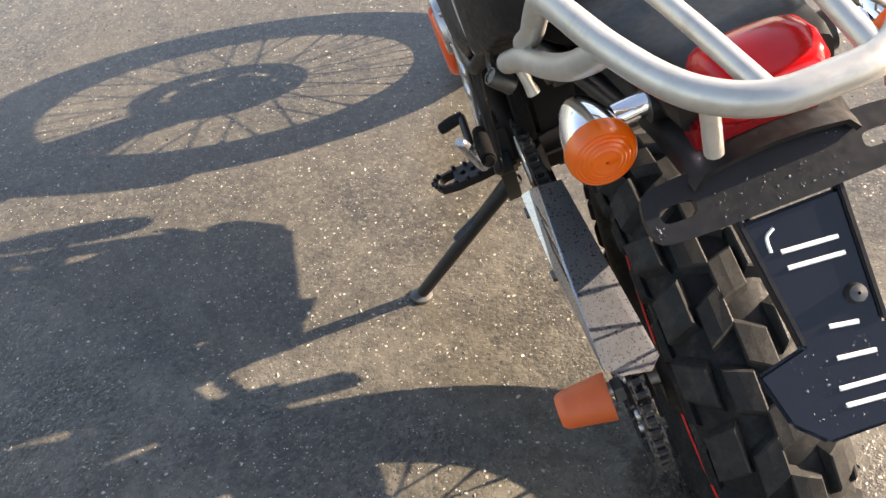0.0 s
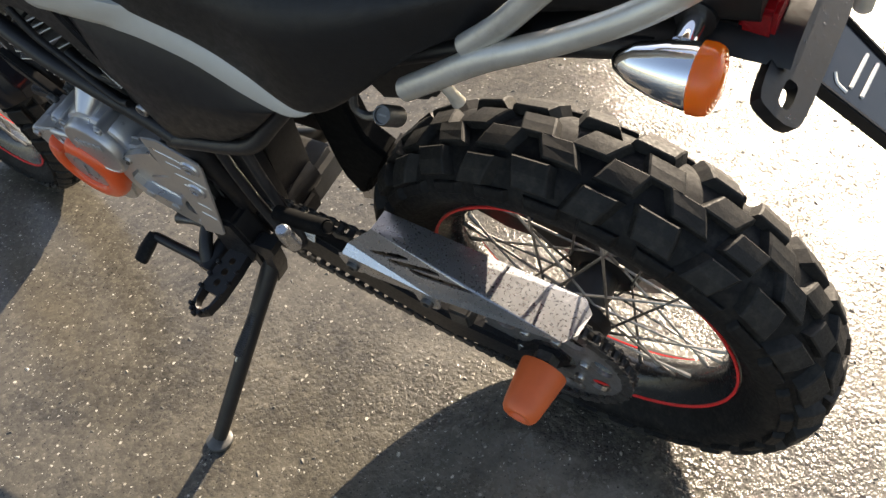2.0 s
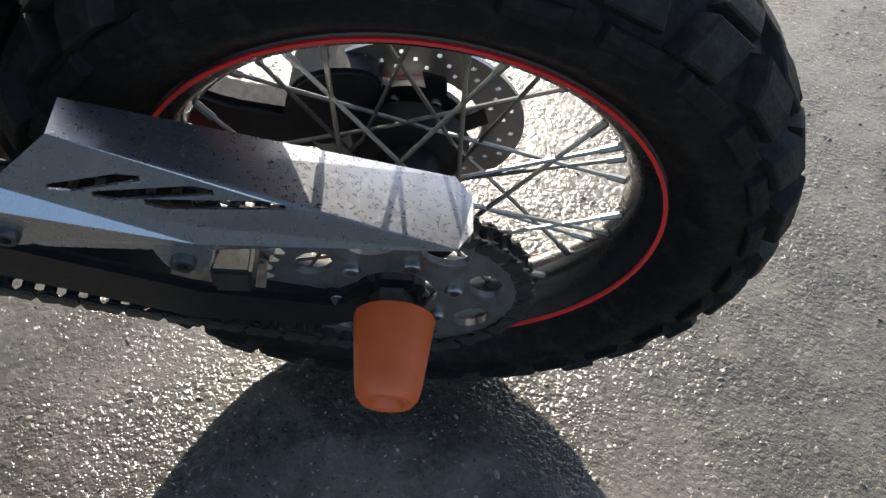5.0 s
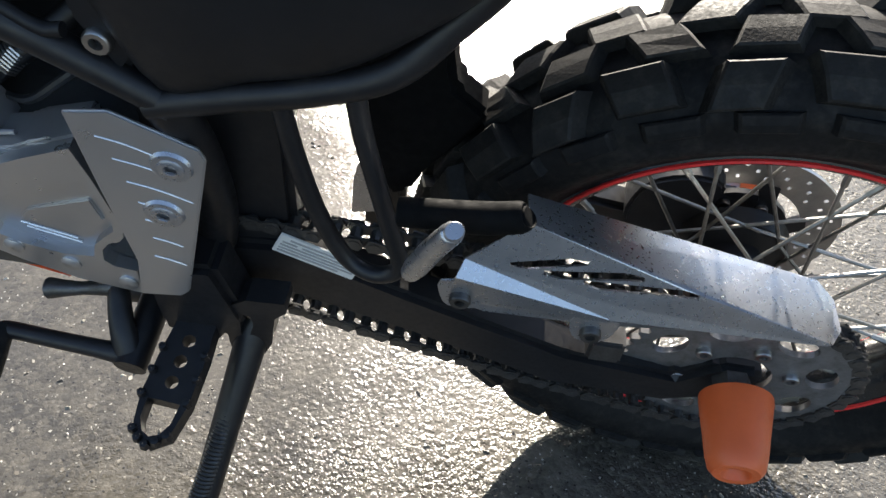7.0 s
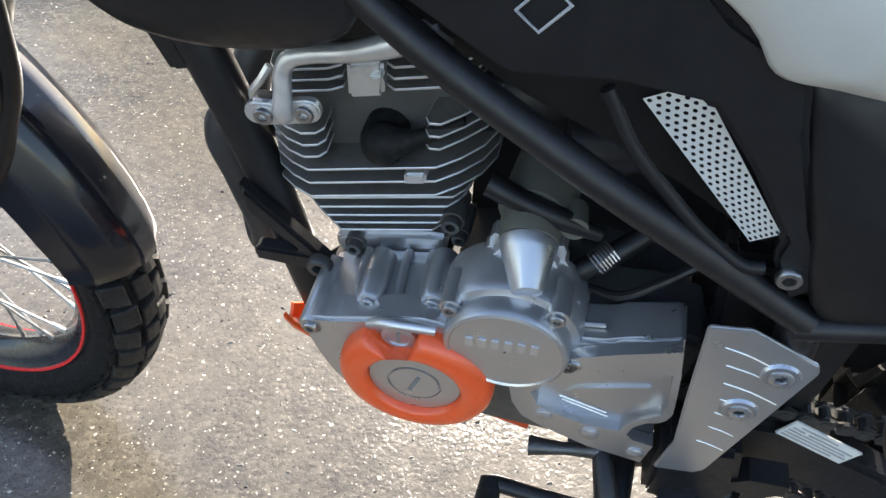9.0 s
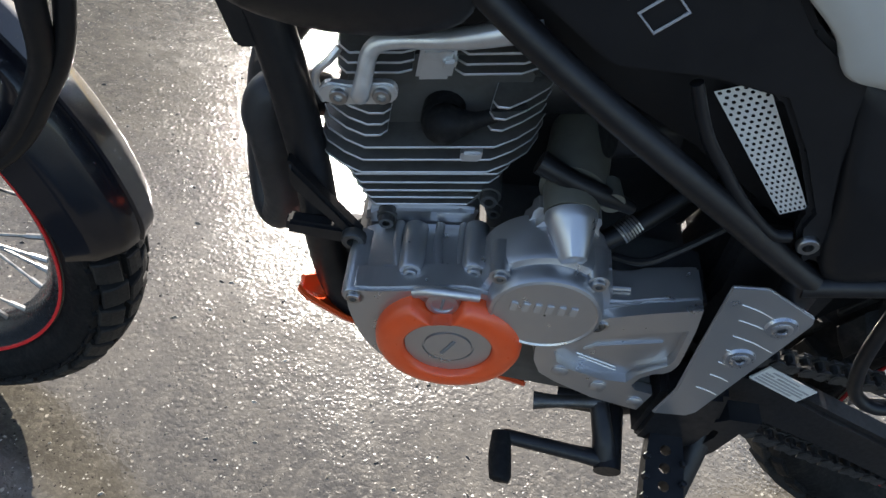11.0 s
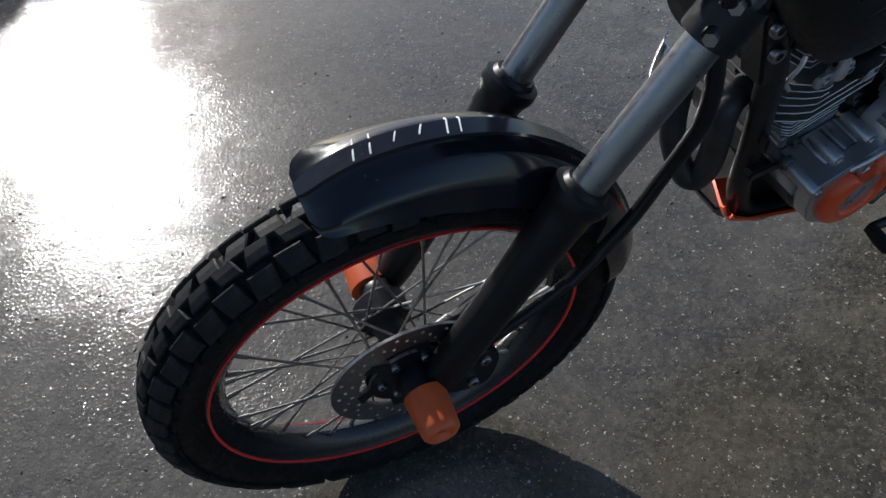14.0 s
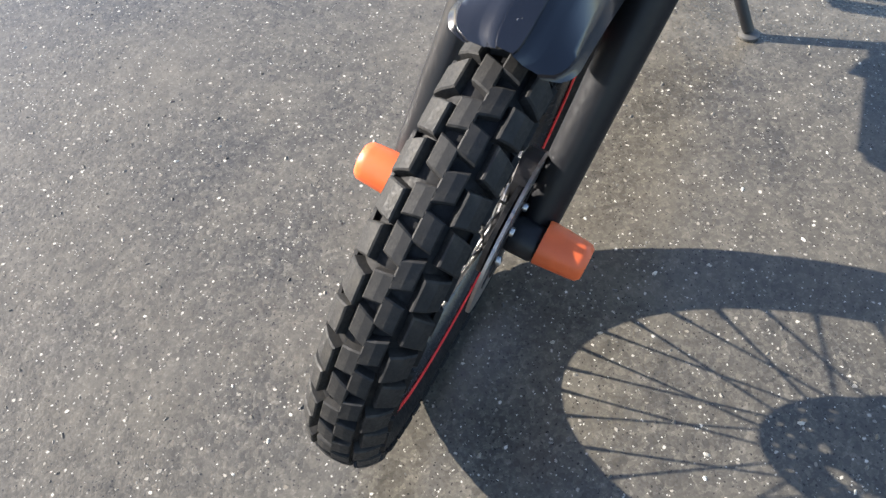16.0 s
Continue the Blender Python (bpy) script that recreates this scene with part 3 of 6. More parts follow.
# rear sprocket
teeth, ys = 46, mr - 0.096
out = []
for k in range(teeth * 4):
    r = 0.1005 if k % 4 in (0, 3) else 0.0945
    a = 2 * math.pi * k / (teeth * 4)
    out.append((r * math.cos(a), r * math.sin(a)))
gaps = []
for k in range(8):
    a = k * math.pi / 4 + 0.3
    rad, wide, tall = 0.0715, 0.0185, 0.0135
    gaps.append([(rad * math.cos(a) + tall * math.cos(q) * math.cos(a) - wide * math.sin(q) * math.sin(a),
                  rad * math.sin(a) + tall * math.cos(q) * math.sin(a) + wide * math.sin(q) * math.cos(a)) for q in [2 * math.pi * j / 18 for j in range(18)]])
gaps.append([(0.032 * math.cos(q), 0.032 * math.sin(q)) for q in [2 * math.pi * j / 32 for j in range(32)]])
part("sprocket", holed_plate(out, gaps, ys - 0.003, ys + 0.003), SPROCKET, rear_wheel, "grey steel sprocket with wide openings", Matrix(), smooth=30)
for k in range(6):
    a = k * math.pi / 3 + 0.3
    part("sprocket_bolt", bolt((0.047 * math.cos(a), ys - 0.003, 0.047 * math.sin(a)), 0.007, 0.005), STEEL, rear_wheel, "", Matrix())


def axle_slider(at, m, rin, rout, length, side=-1):
    """A bored plastic bobbin on the axle's end."""
    x, y, z = at
    L = side * length
    prof = [(0.008, 0), (rin, 0), (rin, L * 0.06), (rout + (rin - rout) * 0.25, L * 0.80), (rout, L * 0.93), (rout - 0.004, L), (rout - 0.010, L), (rout - 0.012, L * 0.94), (0.008, L * 0.88)]
    return part("axle_slider", lathe(prof, 40, at=at), ORANGE, bike, "orange plastic axle slider", m)


axle_slider((0.001, -0.088, 0.004), REAR, 0.031, 0.023, 0.068)
axle_slider((-0.002, mr + 0.13, 0.0), REAR, 0.031, 0.023, 0.068, 1)
axle_slider((0.004, -0.062, 0.010), FRONT, 0.0285, 0.0245, 0.060)
axle_slider((0.0, mf + 0.090, 0.0), FRONT, 0.0290, 0.0250, 0.060, 1)
part("rear_axle", rod((-0.008, -0.09, 0.004), (-0.002, mr + 0.13, 0), 0.010), STEEL, bike, "", REAR)
part("front_axle", rod((0.004, -0.056, 0.008), (0, mf + 0.096, 0), 0.010), STEEL, bike, "", FRONT)

# ---- fork and front end ----
def fork_leg(y, x_shift):
    """Chromed tube, dust seal and black lower leg."""
    s = Vector((x_shift, 0, 0))
    seal = Vector((0.190, y, 0.300)) + s
    top = Vector((0.485, y, 0.800)) + s
    part("fork_tube", rod(seal, top, 0.0195, n=28), STANCHION, bike, "worn grey fork tube", FRONT)
    d = (top - seal).normalized()
    q = d.to_track_quat("Z", "Y").to_matrix().to_4x4()
    m = FRONT @ Matrix.Translation(seal) @ q
    part("dust_seal", lathe([(0.0200, 0.020), (0.024, 0.020), (0.027, 0.014), (0.034, 0.012), (0.035, 0.002), (0.033, -0.004), (0.029, -0.012), (0.029, -0.03), (0.02, -0.03)], 32, "Z"), PLASTIC, bike, "black rubber dust seal", m)
    low = Vector((0.020, y, -0.018)) + s
    bm = tube([seal - d * 0.012, seal.lerp(low, 0.5), seal.lerp(low, 0.88), low], [0.0285, 0.0255, 0.0245, 0.020], n=24, straight=True)
    part("fork_lower", bm, PLASTIC, bike, "black fork lower leg", FRONT)
    far = 1.0 if y < 0 else 0.45
    bm = lathe([(0.010, -0.016), (0.022, -0.016), (0.025, -0.010), (0.025, 0.018 * far), (0.022, 0.026 * far), (0.010, 0.026 * far)], 24, at=(0.004 + x_shift * 0.3, y if y < 0 else y - 0.024, 0.004))
    part("axle_lug", bm, FRAME, bike, "", FRONT)


fork_leg(-0.047, -0.004)
fork_leg(0.128, 0.0)

# lower fork clamp with its bolts
bm = bmesh.new()
for y in (-0.047, 0.128):
    a, b = Vector((0.290, y, 0.475)), Vector((0.3135, y, 0.515))
    tube([a, b], [0.029, 0.029], n=24, straight=True, bm=bm)
box((0.285, -0.047, 0.477), (0.36, 0.128, 0.517), 0.008, bm)
part("fork_clamp", bm, FRAME, bike, "black lower fork clamp", FRONT)
for z in (0.488, 0.516):
    x = 0.276 + (z - 0.488) * 0.6
    part("clamp_bolt", rod((x + 0.004, -0.062, z + 0.006), (x - 0.005, -0.069, z + 0.008), 0.0070, n=6), STEEL, bike, "steel clamp bolt", FRONT)
    part("clamp_ear", rod((x + 0.02, -0.036, z + 0.004), (x + 0.002, -0.064, z + 0.006), 0.0105, n=12), FRAME, bike, "", FRONT)
part("steering_stem", tube([(0.318, 0.033, 0.50), (0.37, 0.033, 0.60), (0.46, 0.033, 0.76)], 0.042, n=24, straight=True), FRAME, bike, "black steering stem between the fork tubes", FRONT)
part("brake_pipe", tube([(0.276, -0.070, 0.535), (0.268, -0.073, 0.60), (0.279, -0.073, 0.70), (0.31, -0.068, 0.80)], 0.0078, n=14), GLOSS, bike, "crimped brake pipe", FRONT)
bm = tube([(0.40, -0.01, 0.76), (0.335, -0.010, 0.63), (0.315, -0.015, 0.54), (0.322, -0.021, 0.465), (0.327, -0.032, 0.425), (0.329, -0.040, 0.385), (0.328, -0.042, 0.345), (0.322, -0.036, 0.300), (0.308, -0.034, 0.262), (0.270, -0.038, 0.195), (0.20, -0.045, 0.125), (0.13, -0.05, 0.085), (0.09, -0.045, 0.05)], [0.0100, 0.0100, 0.0100, 0.0100, 0.0100, 0.0100, 0.0100, 0.0095, 0.0085, 0.008, 0.008, 0.008, 0.008], n=12)
part("brake_hose", bm, PLASTIC, bike, "black rubber front brake hose", FRONT)
bm = tube([(0.41, 0.01, 0.76), (0.345, 0.01, 0.63), (0.328, 0.005, 0.54), (0.336, -0.004, 0.465), (0.343, -0.016, 0.41), (0.343, -0.026, 0.35), (0.334, -0.028, 0.30), (0.315, -0.030, 0.258), (0.275, -0.036, 0.19), (0.20, -0.05, 0.13)], 0.0080, n=12)
part("speed_cable", bm, PLASTIC, bike, "black speedometer cable", FRONT)

# brake caliper on the left leg
bm = plate(smooth_outline([(0.035, -0.03), (0.095, -0.045), (0.115, 0.005), (0.095, 0.055), (0.045, 0.045)]), -0.055, 0.005, 0.008)
cal = part("brake_caliper", bm, FRAME, bike, "black front brake caliper", FRONT)
for x, z in ((0.075, -0.02), (0.09, 0.03)):
    part("caliper_bolt", bolt((x, -0.056, z), 0.008, 0.006), STEEL, cal, "", Matrix())

# front mudguard: crowned blade with a skirt
bm = bmesh.new()
keys = [(104, 0.366), (99, 0.376), (93, 0.382), (82, 0.384), (68, 0.379), (52, 0.366), (36, 0.356), (22, 0.352), (11, 0.350), (7, 0.344)]
line = spline([(a, r, 0) for a, r in keys], 6)


def guard_profile(f, drop):
    """Height below the crown at a share f of the half width: raised spine, sloping cheek, crease, skirt."""
    if f < 0.20:
        return 0.0
    if f < 0.24:
        return 0.0035
    if f < 0.50:
        return 0.0035 + 0.006 * (f - 0.24) / 0.26
    if f < 0.88:
        return 0.0095 + drop * 0.50 * ((f - 0.50) / 0.38) ** 1.15
    return 0.0095 + 0.003 + drop * (0.50 + 0.50 * (f - 0.88) / 0.12)


def guard_width(u):
    """Half width along the mudguard: a rounded front lip, then full, then a slight taper."""
    k = 1.0 - min(1.0, u / 0.10)
    return 0.060 * (0.60 + 0.40 * math.sqrt(1.0 - k * k)) * (1.0 if u < 0.8 else 1.0 - (u - 0.8) * 0.6)


def guard_point(deg, t, lift=0.0):
    u = (104 - deg) / 97
    r = float(np.interp(-deg, [-k[0] for k in keys], [k[1] for k in keys]))
    w = guard_width(u)
    rr = r - guard_profile(abs(t), 0.048 * min(1.0, 0.08 + u * 2.6)) + lift
    return (rr * math.cos(radians(deg)), mf + w * t, rr * math.sin(radians(deg)))


sect = []
half = [0.0, 0.19, 0.21, 0.24, 0.36, 0.49, 0.51, 0.58, 0.68, 0.78, 0.865, 0.885, 0.94, 1.0]
cross = [-f for f in half[::-1]] + half[1:]
for i, p in enumerate(line):
    u = i / (len(line) - 1)
    w = guard_width(u)
    drop = 0.048 * min(1.0, 0.08 + u * 2.6)
    a, r = radians(p.x), p.y
    sect.append([((r - guard_profile(abs(t), drop)) * math.cos(a), mf + w * t, (r - guard_profile(abs(t), drop)) * math.sin(a)) for t in cross])
loft(sect, bm, closed_ring=False)
thicken(bm, 0.003)
fender = part("front_mudguard", bm, GLOSS, bike, "gloss black front mudguard with white hand-painted bars and water spots", FRONT, smooth=48)
# painted number, drawn as plain upright bars along the mudguard's crown
for a0, hi_ in ((94.4, 0.52), (91.8, 0.52), (88.0, 0.26), (84.0, 0.26), (79.8, 0.44), (77.6, 0.44)):
    P = [guard_point(a0 - v * 1.2, (-0.14 if hi_ > 0.3 else -0.04) + v * hi_, 0.0004) for v in (0.0, 0.35, 0.7, 1.0)]
    part("painted_bar", tube(P, 0.0013, n=6, steps=4, flat=0.6), CHALK, fender, "", Matrix())


# ---- rear end ----
SW = [(-0.47, 0.405), (-0.40, 0.412), (-0.30, 0.365), (-0.158, 0.306), (-0.06, 0.292), (-0.030, 0.322), (0.006, 0.322), (0.014, 0.30), (0.004, 0.276), (-0.06, 0.245), (-0.17, 0.250), (-0.30, 0.306), (-0.42, 0.350), (-0.47, 0.365)]
bm = plate(SW, -0.078, -0.045, 0.006)
plate([(-0.352, 0.335), (-0.335, 0.378), (-0.30, 0.365)] + SW[3:12] + [(-0.335, 0.318)], 2 * C + 0.045, 2 * C + 0.078, 0.006, bm)
rod((-0.43, -0.06, 0.385), (-0.43, 0.02, 0.385), 0.028, bm=bm)
box((-0.425, -0.05, 0.345), (-0.395, 0.0, 0.385), 0.008, bm)
swing = part("swingarm", bm, FRAME, bike, "black box-section swingarm")
part("chain_adjuster", box((-0.146, -0.088, 0.320), (-0.116, -0.05, 0.350), 0.003), DARKSTEEL, swing, "water-spotted dark adjuster block")
part("axle_nut", lathe([(0.006, 0), (0.017, 0), (0.017, -0.012), (0.011, -0.013)], 6, at=(-0.015, -0.078, 0.305)), DARKSTEEL, swing)

# warning sticker on the swingarm, its lines too small to read
sx = Matrix.Translation((-0.372, -0.0795, 0.408)) @ Matrix.Rotation(radians(24), 4, "Y")
st = part("sticker", box((-0.034, -0.001, -0.0125), (0.034, 0.001, 0.0125), 0.0004), STICKER, bike, "white paper warning sticker with grey lines", sx)
bm = bmesh.new()
for i, (a, b, z) in enumerate(((-0.025, 0.012, 0.0085), (-0.030, -0.018, 0.004), (-0.014, 0.031, 0.004), (-0.031, 0.027, 0.000), (-0.031, 0.031, -0.004), (-0.031, 0.020, -0.008))):
    box((a, -0.0016, z - 0.0009), (b, -0.0008, z + 0.0009), 0, bm)
part("print_line", bm, PRINT, st, "", Matrix())

# chain: pins joined, side plates one by one
fs, rs, fr, rr_ = Vector((-0.505, 0.400)), Vector((-0.0075, 0.3015)), 0.042, 0.0965
pitch = 0.0127 * 1.25


def chain_line():
    d = rs - fs
    ang = math.atan2(d.y, d.x)
    off = math.asin((rr_ - fr) / d.length)
    up, dn = ang + math.pi / 2 + off, ang - math.pi / 2 - off
    pts = []
    p1, p2 = fs + fr * Vector((math.cos(up), math.sin(up))), rs + rr_ * Vector((math.cos(up), math.sin(up)))
    q1, q2 = fs + fr * Vector((math.cos(dn), math.sin(dn))), rs + rr_ * Vector((math.cos(dn), math.sin(dn)))
    pts += [p1.lerp(p2, k / 40) for k in range(40)]
    a = up
    while a > dn:
        pts.append(rs + rr_ * Vector((math.cos(a), math.sin(a))))
        a -= 0.08
    pts += [q2.lerp(q1, k / 40) - Vector((0, 0.010 * math.sin(math.pi * k / 40))) for k in range(40)]
    a = dn
    while a > up - 2 * math.pi:
        pts.append(fs + fr * Vector((math.cos(a), math.sin(a))))
        a -= 0.15
    return pts


line = chain_line()
acc, nodes = 0.0, [line[0]]
for a, b in zip(line, line[1:] + line[:1]):
    seg = (b - a).length
    while acc + seg >= pitch:
        k = (pitch - acc) / seg
        a = a.lerp(b, k)
        seg = (b - a).length
        acc = 0.0
        nodes.append(a.copy())
    acc += seg
YC = -0.0680
bm = bmesh.new()
for p in nodes:
    rod((p.x, YC - 0.010, p.y), (p.x, YC + 0.010, p.y), 0.0050, n=8, bm=bm)
chain = part("chain", bm, DARKSTEEL, bike, "greasy dark steel drive chain")
lk = []
for wide in (0, 1):
    bm = bmesh.new()
    h = 0.0076
    o = [(-0.004, -h), (0.004, -h * 0.86), (pitch / 2, -h * 0.62), (pitch - 0.004, -h * 0.86), (pitch + 0.004, -h), (pitch + 0.0075, 0), (pitch + 0.004, h), (pitch - 0.004, h * 0.86), (pitch / 2, h * 0.62), (0.004, h * 0.86), (-0.004, h), (-0.0075, 0)]
    for s in (-1, 1):
        y = s * (0.0085 if wide else 0.0062)
        plate(o, y - 0.0009, y + 0.0009, 0, bm)
    lk.append(bm)
first = [None, None]
for i, (p, q) in enumerate(zip(nodes, nodes[1:])):
    w = i % 2
    m = Matrix.Translation((p.x, YC, p.y)) @ Matrix.Rotation(-math.atan2(q.y - p.y, q.x - p.x), 4, "Y")
    if first[w] is None:
        first[w] = part("chain_link", lk[w], DARKSTEEL, chain, "", m, smooth=0)
    else:
        o = new("chain_link", first[w].data)
        o.parent, o.matrix_basis = chain, m
part("front_sprocket", lathe([(0.012, YC - 0.003), (0.040, YC - 0.003), (0.040, YC + 0.003), (0.012, YC + 0.003)], 30, at=(fs.x, 0, fs.y)), DARKSTEEL, bike)

# chain guard: folded sheet with three slots
def sheet(quads, t):
    bm = bmesh.new()
    for q in quads:
        bm.faces.new([bm.verts.new(p) for p in q])
    bmesh.ops.remove_doubles(bm, verts=bm.verts, dist=0.0004)
    bmesh.ops.recalc_face_normals(bm, faces=bm.faces)
    thicken(bm, t)
    return bm


def guard_face(x, z):
    return (x, -0.085 - 0.012 * (0.49 - z) / 0.05 + 0.05 * max(0.0, x + 0.10), z)


bm = bmesh.new()
G = guard_face
A1, A2 = G(-0.216, 0.492), G(0.024, 0.412)
B1, B2, B3 = G(-0.257, 0.453), G(-0.144, 0.428), G(0.020, 0.410)
C1, C2, C3 = (-0.262, -0.1055, 0.444), (-0.142, -0.1045, 0.414), (0.030, -0.086, 0.406)
D1, D2, D3, D4 = (-0.268, -0.101, 0.408), (-0.238, -0.101, 0.397), (-0.150, -0.100, 0.398), (0.034, -0.083, 0.398)
T1, T2, T3 = (-0.218, -0.053, 0.486), (0.024, -0.033, 0.404), (0.037, -0.047, 0.400)
E1 = (0.035, -0.080, 0.407)
# slots cut through the side face, in strips between the fold and the lower edge
slots = [((-0.224, 0.4515), (-0.170, 0.4655)), ((-0.199, 0.4480), (-0.128, 0.4580)), ((-0.170, 0.4440), (-0.086, 0.4480))]
bm2 = bmesh.new()
face_out = [A1, A2, B3, B2, B1]
vs = [bm2.verts.new(p) for p in face_out]
f = bm2.faces.new(vs)
holes, slot_outlines = [], []
for (x0, z0), (x1, z1) in slots:
    d = Vector((x1 - x0, z1 - z0)).normalized()
    nrm = Vector((-d.y, d.x)) * 0.0038
    pts = [(x0, z0), (x0 + d.x * 0.012 - nrm.x, z0 + d.y * 0.012 - nrm.y), (x1 - nrm.x, z1 - nrm.y), (x1, z1), (x1 - d.x * 0.012 + nrm.x, z1 - d.y * 0.012 + nrm.y), (x0 + nrm.x, z0 + nrm.y)]
    slot_outlines.append(pts)
    hv = [bm2.verts.new(G(x, z)) for x, z in pts]
    holes.append([bm2.edges.new((hv[i], hv[(i + 1) % 6])) for i in range(6)])
edges = list(f.edges)
bm2.faces.remove(f)
bmesh.ops.triangle_fill(bm2, edges=edges + sum(holes, []), use_beauty=True, use_dissolve=False)
for fc in list(bm2.faces):
    c = fc.calc_center_median()
    for pts in slot_outlines:
        hit = False
        for i in range(len(pts)):
            (xa, za), (xb, zb) = pts[i], pts[i - 1]
            if (za > c.z) != (zb > c.z) and c.x < (xb - xa) * (c.z - za) / (zb - za) + xa:
                hit = not hit
        if hit:
            bm2.faces.remove(fc)
            break
for q in ((A1, A2, T2, T1), (A2, E1, T3, T2), (A2, B3, C3, E1), (B1, B2, C2, C1), (B2, B3, C3, C2), (C1, C2, D3, D2, D1), (C2, C3, D4, D3), (C3, E1, D4)):
    bm2.faces.new([bm2.verts.new(p) for p in q])
bmesh.ops.remove_doubles(bm2, verts=bm2.verts, dist=0.0005)
bmesh.ops.recalc_face_normals(bm2, faces=bm2.faces)
thicken(bm2, 0.0022)
guard = part("chain_guard", bm2, ALU, bike, "folded brushed aluminium chain guard with slots", smooth=0)
bm.free()
for x, z in ((-0.257, 0.414), (-0.154, 0.391)):
    part("guard_tab", plate(smooth_outline([(x - 0.016, z + 0.02), (x + 0.018, z + 0.018), (x + 0.014, z - 0.010), (x, z - 0.015), (x - 0.013, z - 0.010)], 3), -0.1025, -0.1005, 0.0008), ALU, guard, "", Matrix())
    part("guard_bolt", bolt((x, -0.1025, z), 0.0085, 0.006), DARKSTEEL, guard, "", Matrix())

# rear inner mudguard and flap
bm = plate([(-0.352, 0.600), (-0.290, 0.600), (-0.283, 0.532), (-0.279, 0.512), (-0.252, 0.489), (-0.272, 0.454), (-0.300, 0.418), (-0.315, 0.384), (-0.331, 0.377), (-0.348, 0.412), (-0.352, 0.445)], 0.014, 0.046, 0.006)
part("inner_mudguard", bm, FLAP, bike, "black inner mudguard in front of the rear wheel")
bm = bmesh.new()
rows = []
for x, w, z0, z1 in ((-0.06, 0.070, 0.815, 0.838), (0.0, 0.078, 0.830, 0.862), (0.06, 0.068, 0.838, 0.868), (0.11, 0.058, 0.838, 0.876), (0.150, 0.053, 0.838, 0.882), (0.165, 0.050, 0.838, 0.880)):
    h = (z1 - z0) / 2
    rows.append([(x, C + w * math.copysign(abs(math.cos(a)) ** 0.45, math.cos(a)), z0 + h + h * math.copysign(abs(math.sin(a)) ** 0.45, math.sin(a))) for a in [2 * math.pi * k / 24 for k in range(24)]])
loft(rows, bm)
tail = part("tail_cover", bm, PLASTIC, bike, "black plastic tail cover with water drops")
bm = bmesh.new()
rows = []
for x, z, w in ((-0.12, 0.790, 0.06), (-0.04, 0.815, 0.070), (0.06, 0.832, 0.068), (0.14, 0.838, 0.060), (0.19, 0.832, 0.055)):
    rows.append([(x, C + w * t, z - (0.016 if abs(t) == 1 else 0.008 * t * t)) for t in (-1, -0.85, -0.4, 0, 0.4, 0.85, 1)])
loft(rows, bm, closed_ring=False)
thicken(bm, 0.004)
part("tail_mudguard", bm, PLASTIC, bike, "black plastic tail mudguard")

# plate bracket and number-plate tongue on a slope
SLOPE = Matrix.Translation((0.240, C - 0.001, 0.761)) @ Matrix.Rotation(radians(39.7), 4, "Y")   # x down the slope, y across, z outwards


def tongue_plate(outline, z0, z1, bevel=0.003):
    bm = plate([(x, y) for x, y in outline], z0, z1, bevel)
    for v in bm.verts:
        v.co = Vector((v.co.x, v.co.z, v.co.y))
    bmesh.ops.reverse_faces(bm, faces=bm.faces)
    bmesh.ops.recalc_face_normals(bm, faces=bm.faces)
    return bm


def lay_flat(bm):
    """From an upright plate to one that lies on the slope."""
    for v in bm.verts:
        v.co = Vector((v.co.x, v.co.z, v.co.y))
    bmesh.ops.recalc_face_normals(bm, faces=bm.faces)
    return bm


ends = smooth_outline([(-0.085, -0.078), (-0.075, -0.088), (-0.052, -0.086), (-0.046, -0.060), (-0.046, 0.060), (-0.052, 0.086), (-0.075, 0.088), (-0.085, 0.078), (-0.087, 0.030), (-0.087, -0.030)], 3)
slot = [smooth_outline([(-0.070, s * 0.076), (-0.065, s * 0.079), (-0.060, s * 0.075), (-0.060, s * 0.058), (-0.065, s * 0.055), (-0.070, s * 0.058)], 3) for s in (-1, 1)]
br = part("plate_bracket", lay_flat(holed_plate(ends, slot, -0.004, 0.006)), PLASTIC, tail, "black plate bracket with slotted ends and water drops", SLOPE, smooth=30)
bm = tongue_plate([(-0.044, -0.034), (0.042, -0.027), (0.050, -0.060), (0.086, -0.052), (0.104, -0.034), (0.104, 0.034), (0.086, 0.052), (0.050, 0.060), (0.042, 0.027), (-0.044, 0.034)], -0.006, -0.001, 0.003)
tongue = part("plate_tongue", bm, GLOSS, tail, "gloss black tongue with white painted bars", SLOPE)
for s in (-1, 1):
    bm = tongue_plate([(-0.05, s * 0.036), (0.042, s * 0.028), (0.042, s * 0.024), (-0.05, s * 0.032)], -0.010, 0.002, 0.001)
    part("tongue_rib", bm, PLASTIC, tongue, "", Matrix())
part("plate_bolt", lathe([(0.001, 0.006), (0.0055, 0.005), (0.007, 0.0), (0.007, -0.002)], 14, "Z", at=(0.022, 0.016, 0.0)), DARKSTEEL, tongue, "", Matrix())


def stroke(pts, r, parent, name, m=None, surface=None, mat=None):
    """A flattened painted line; surface lifts (u, v) to a point."""
    P = [surface(u, v) for u, v in pts]
    return part(name, tube(P, r, n=6, steps=5), mat or CHALK, parent, "", m or Matrix())


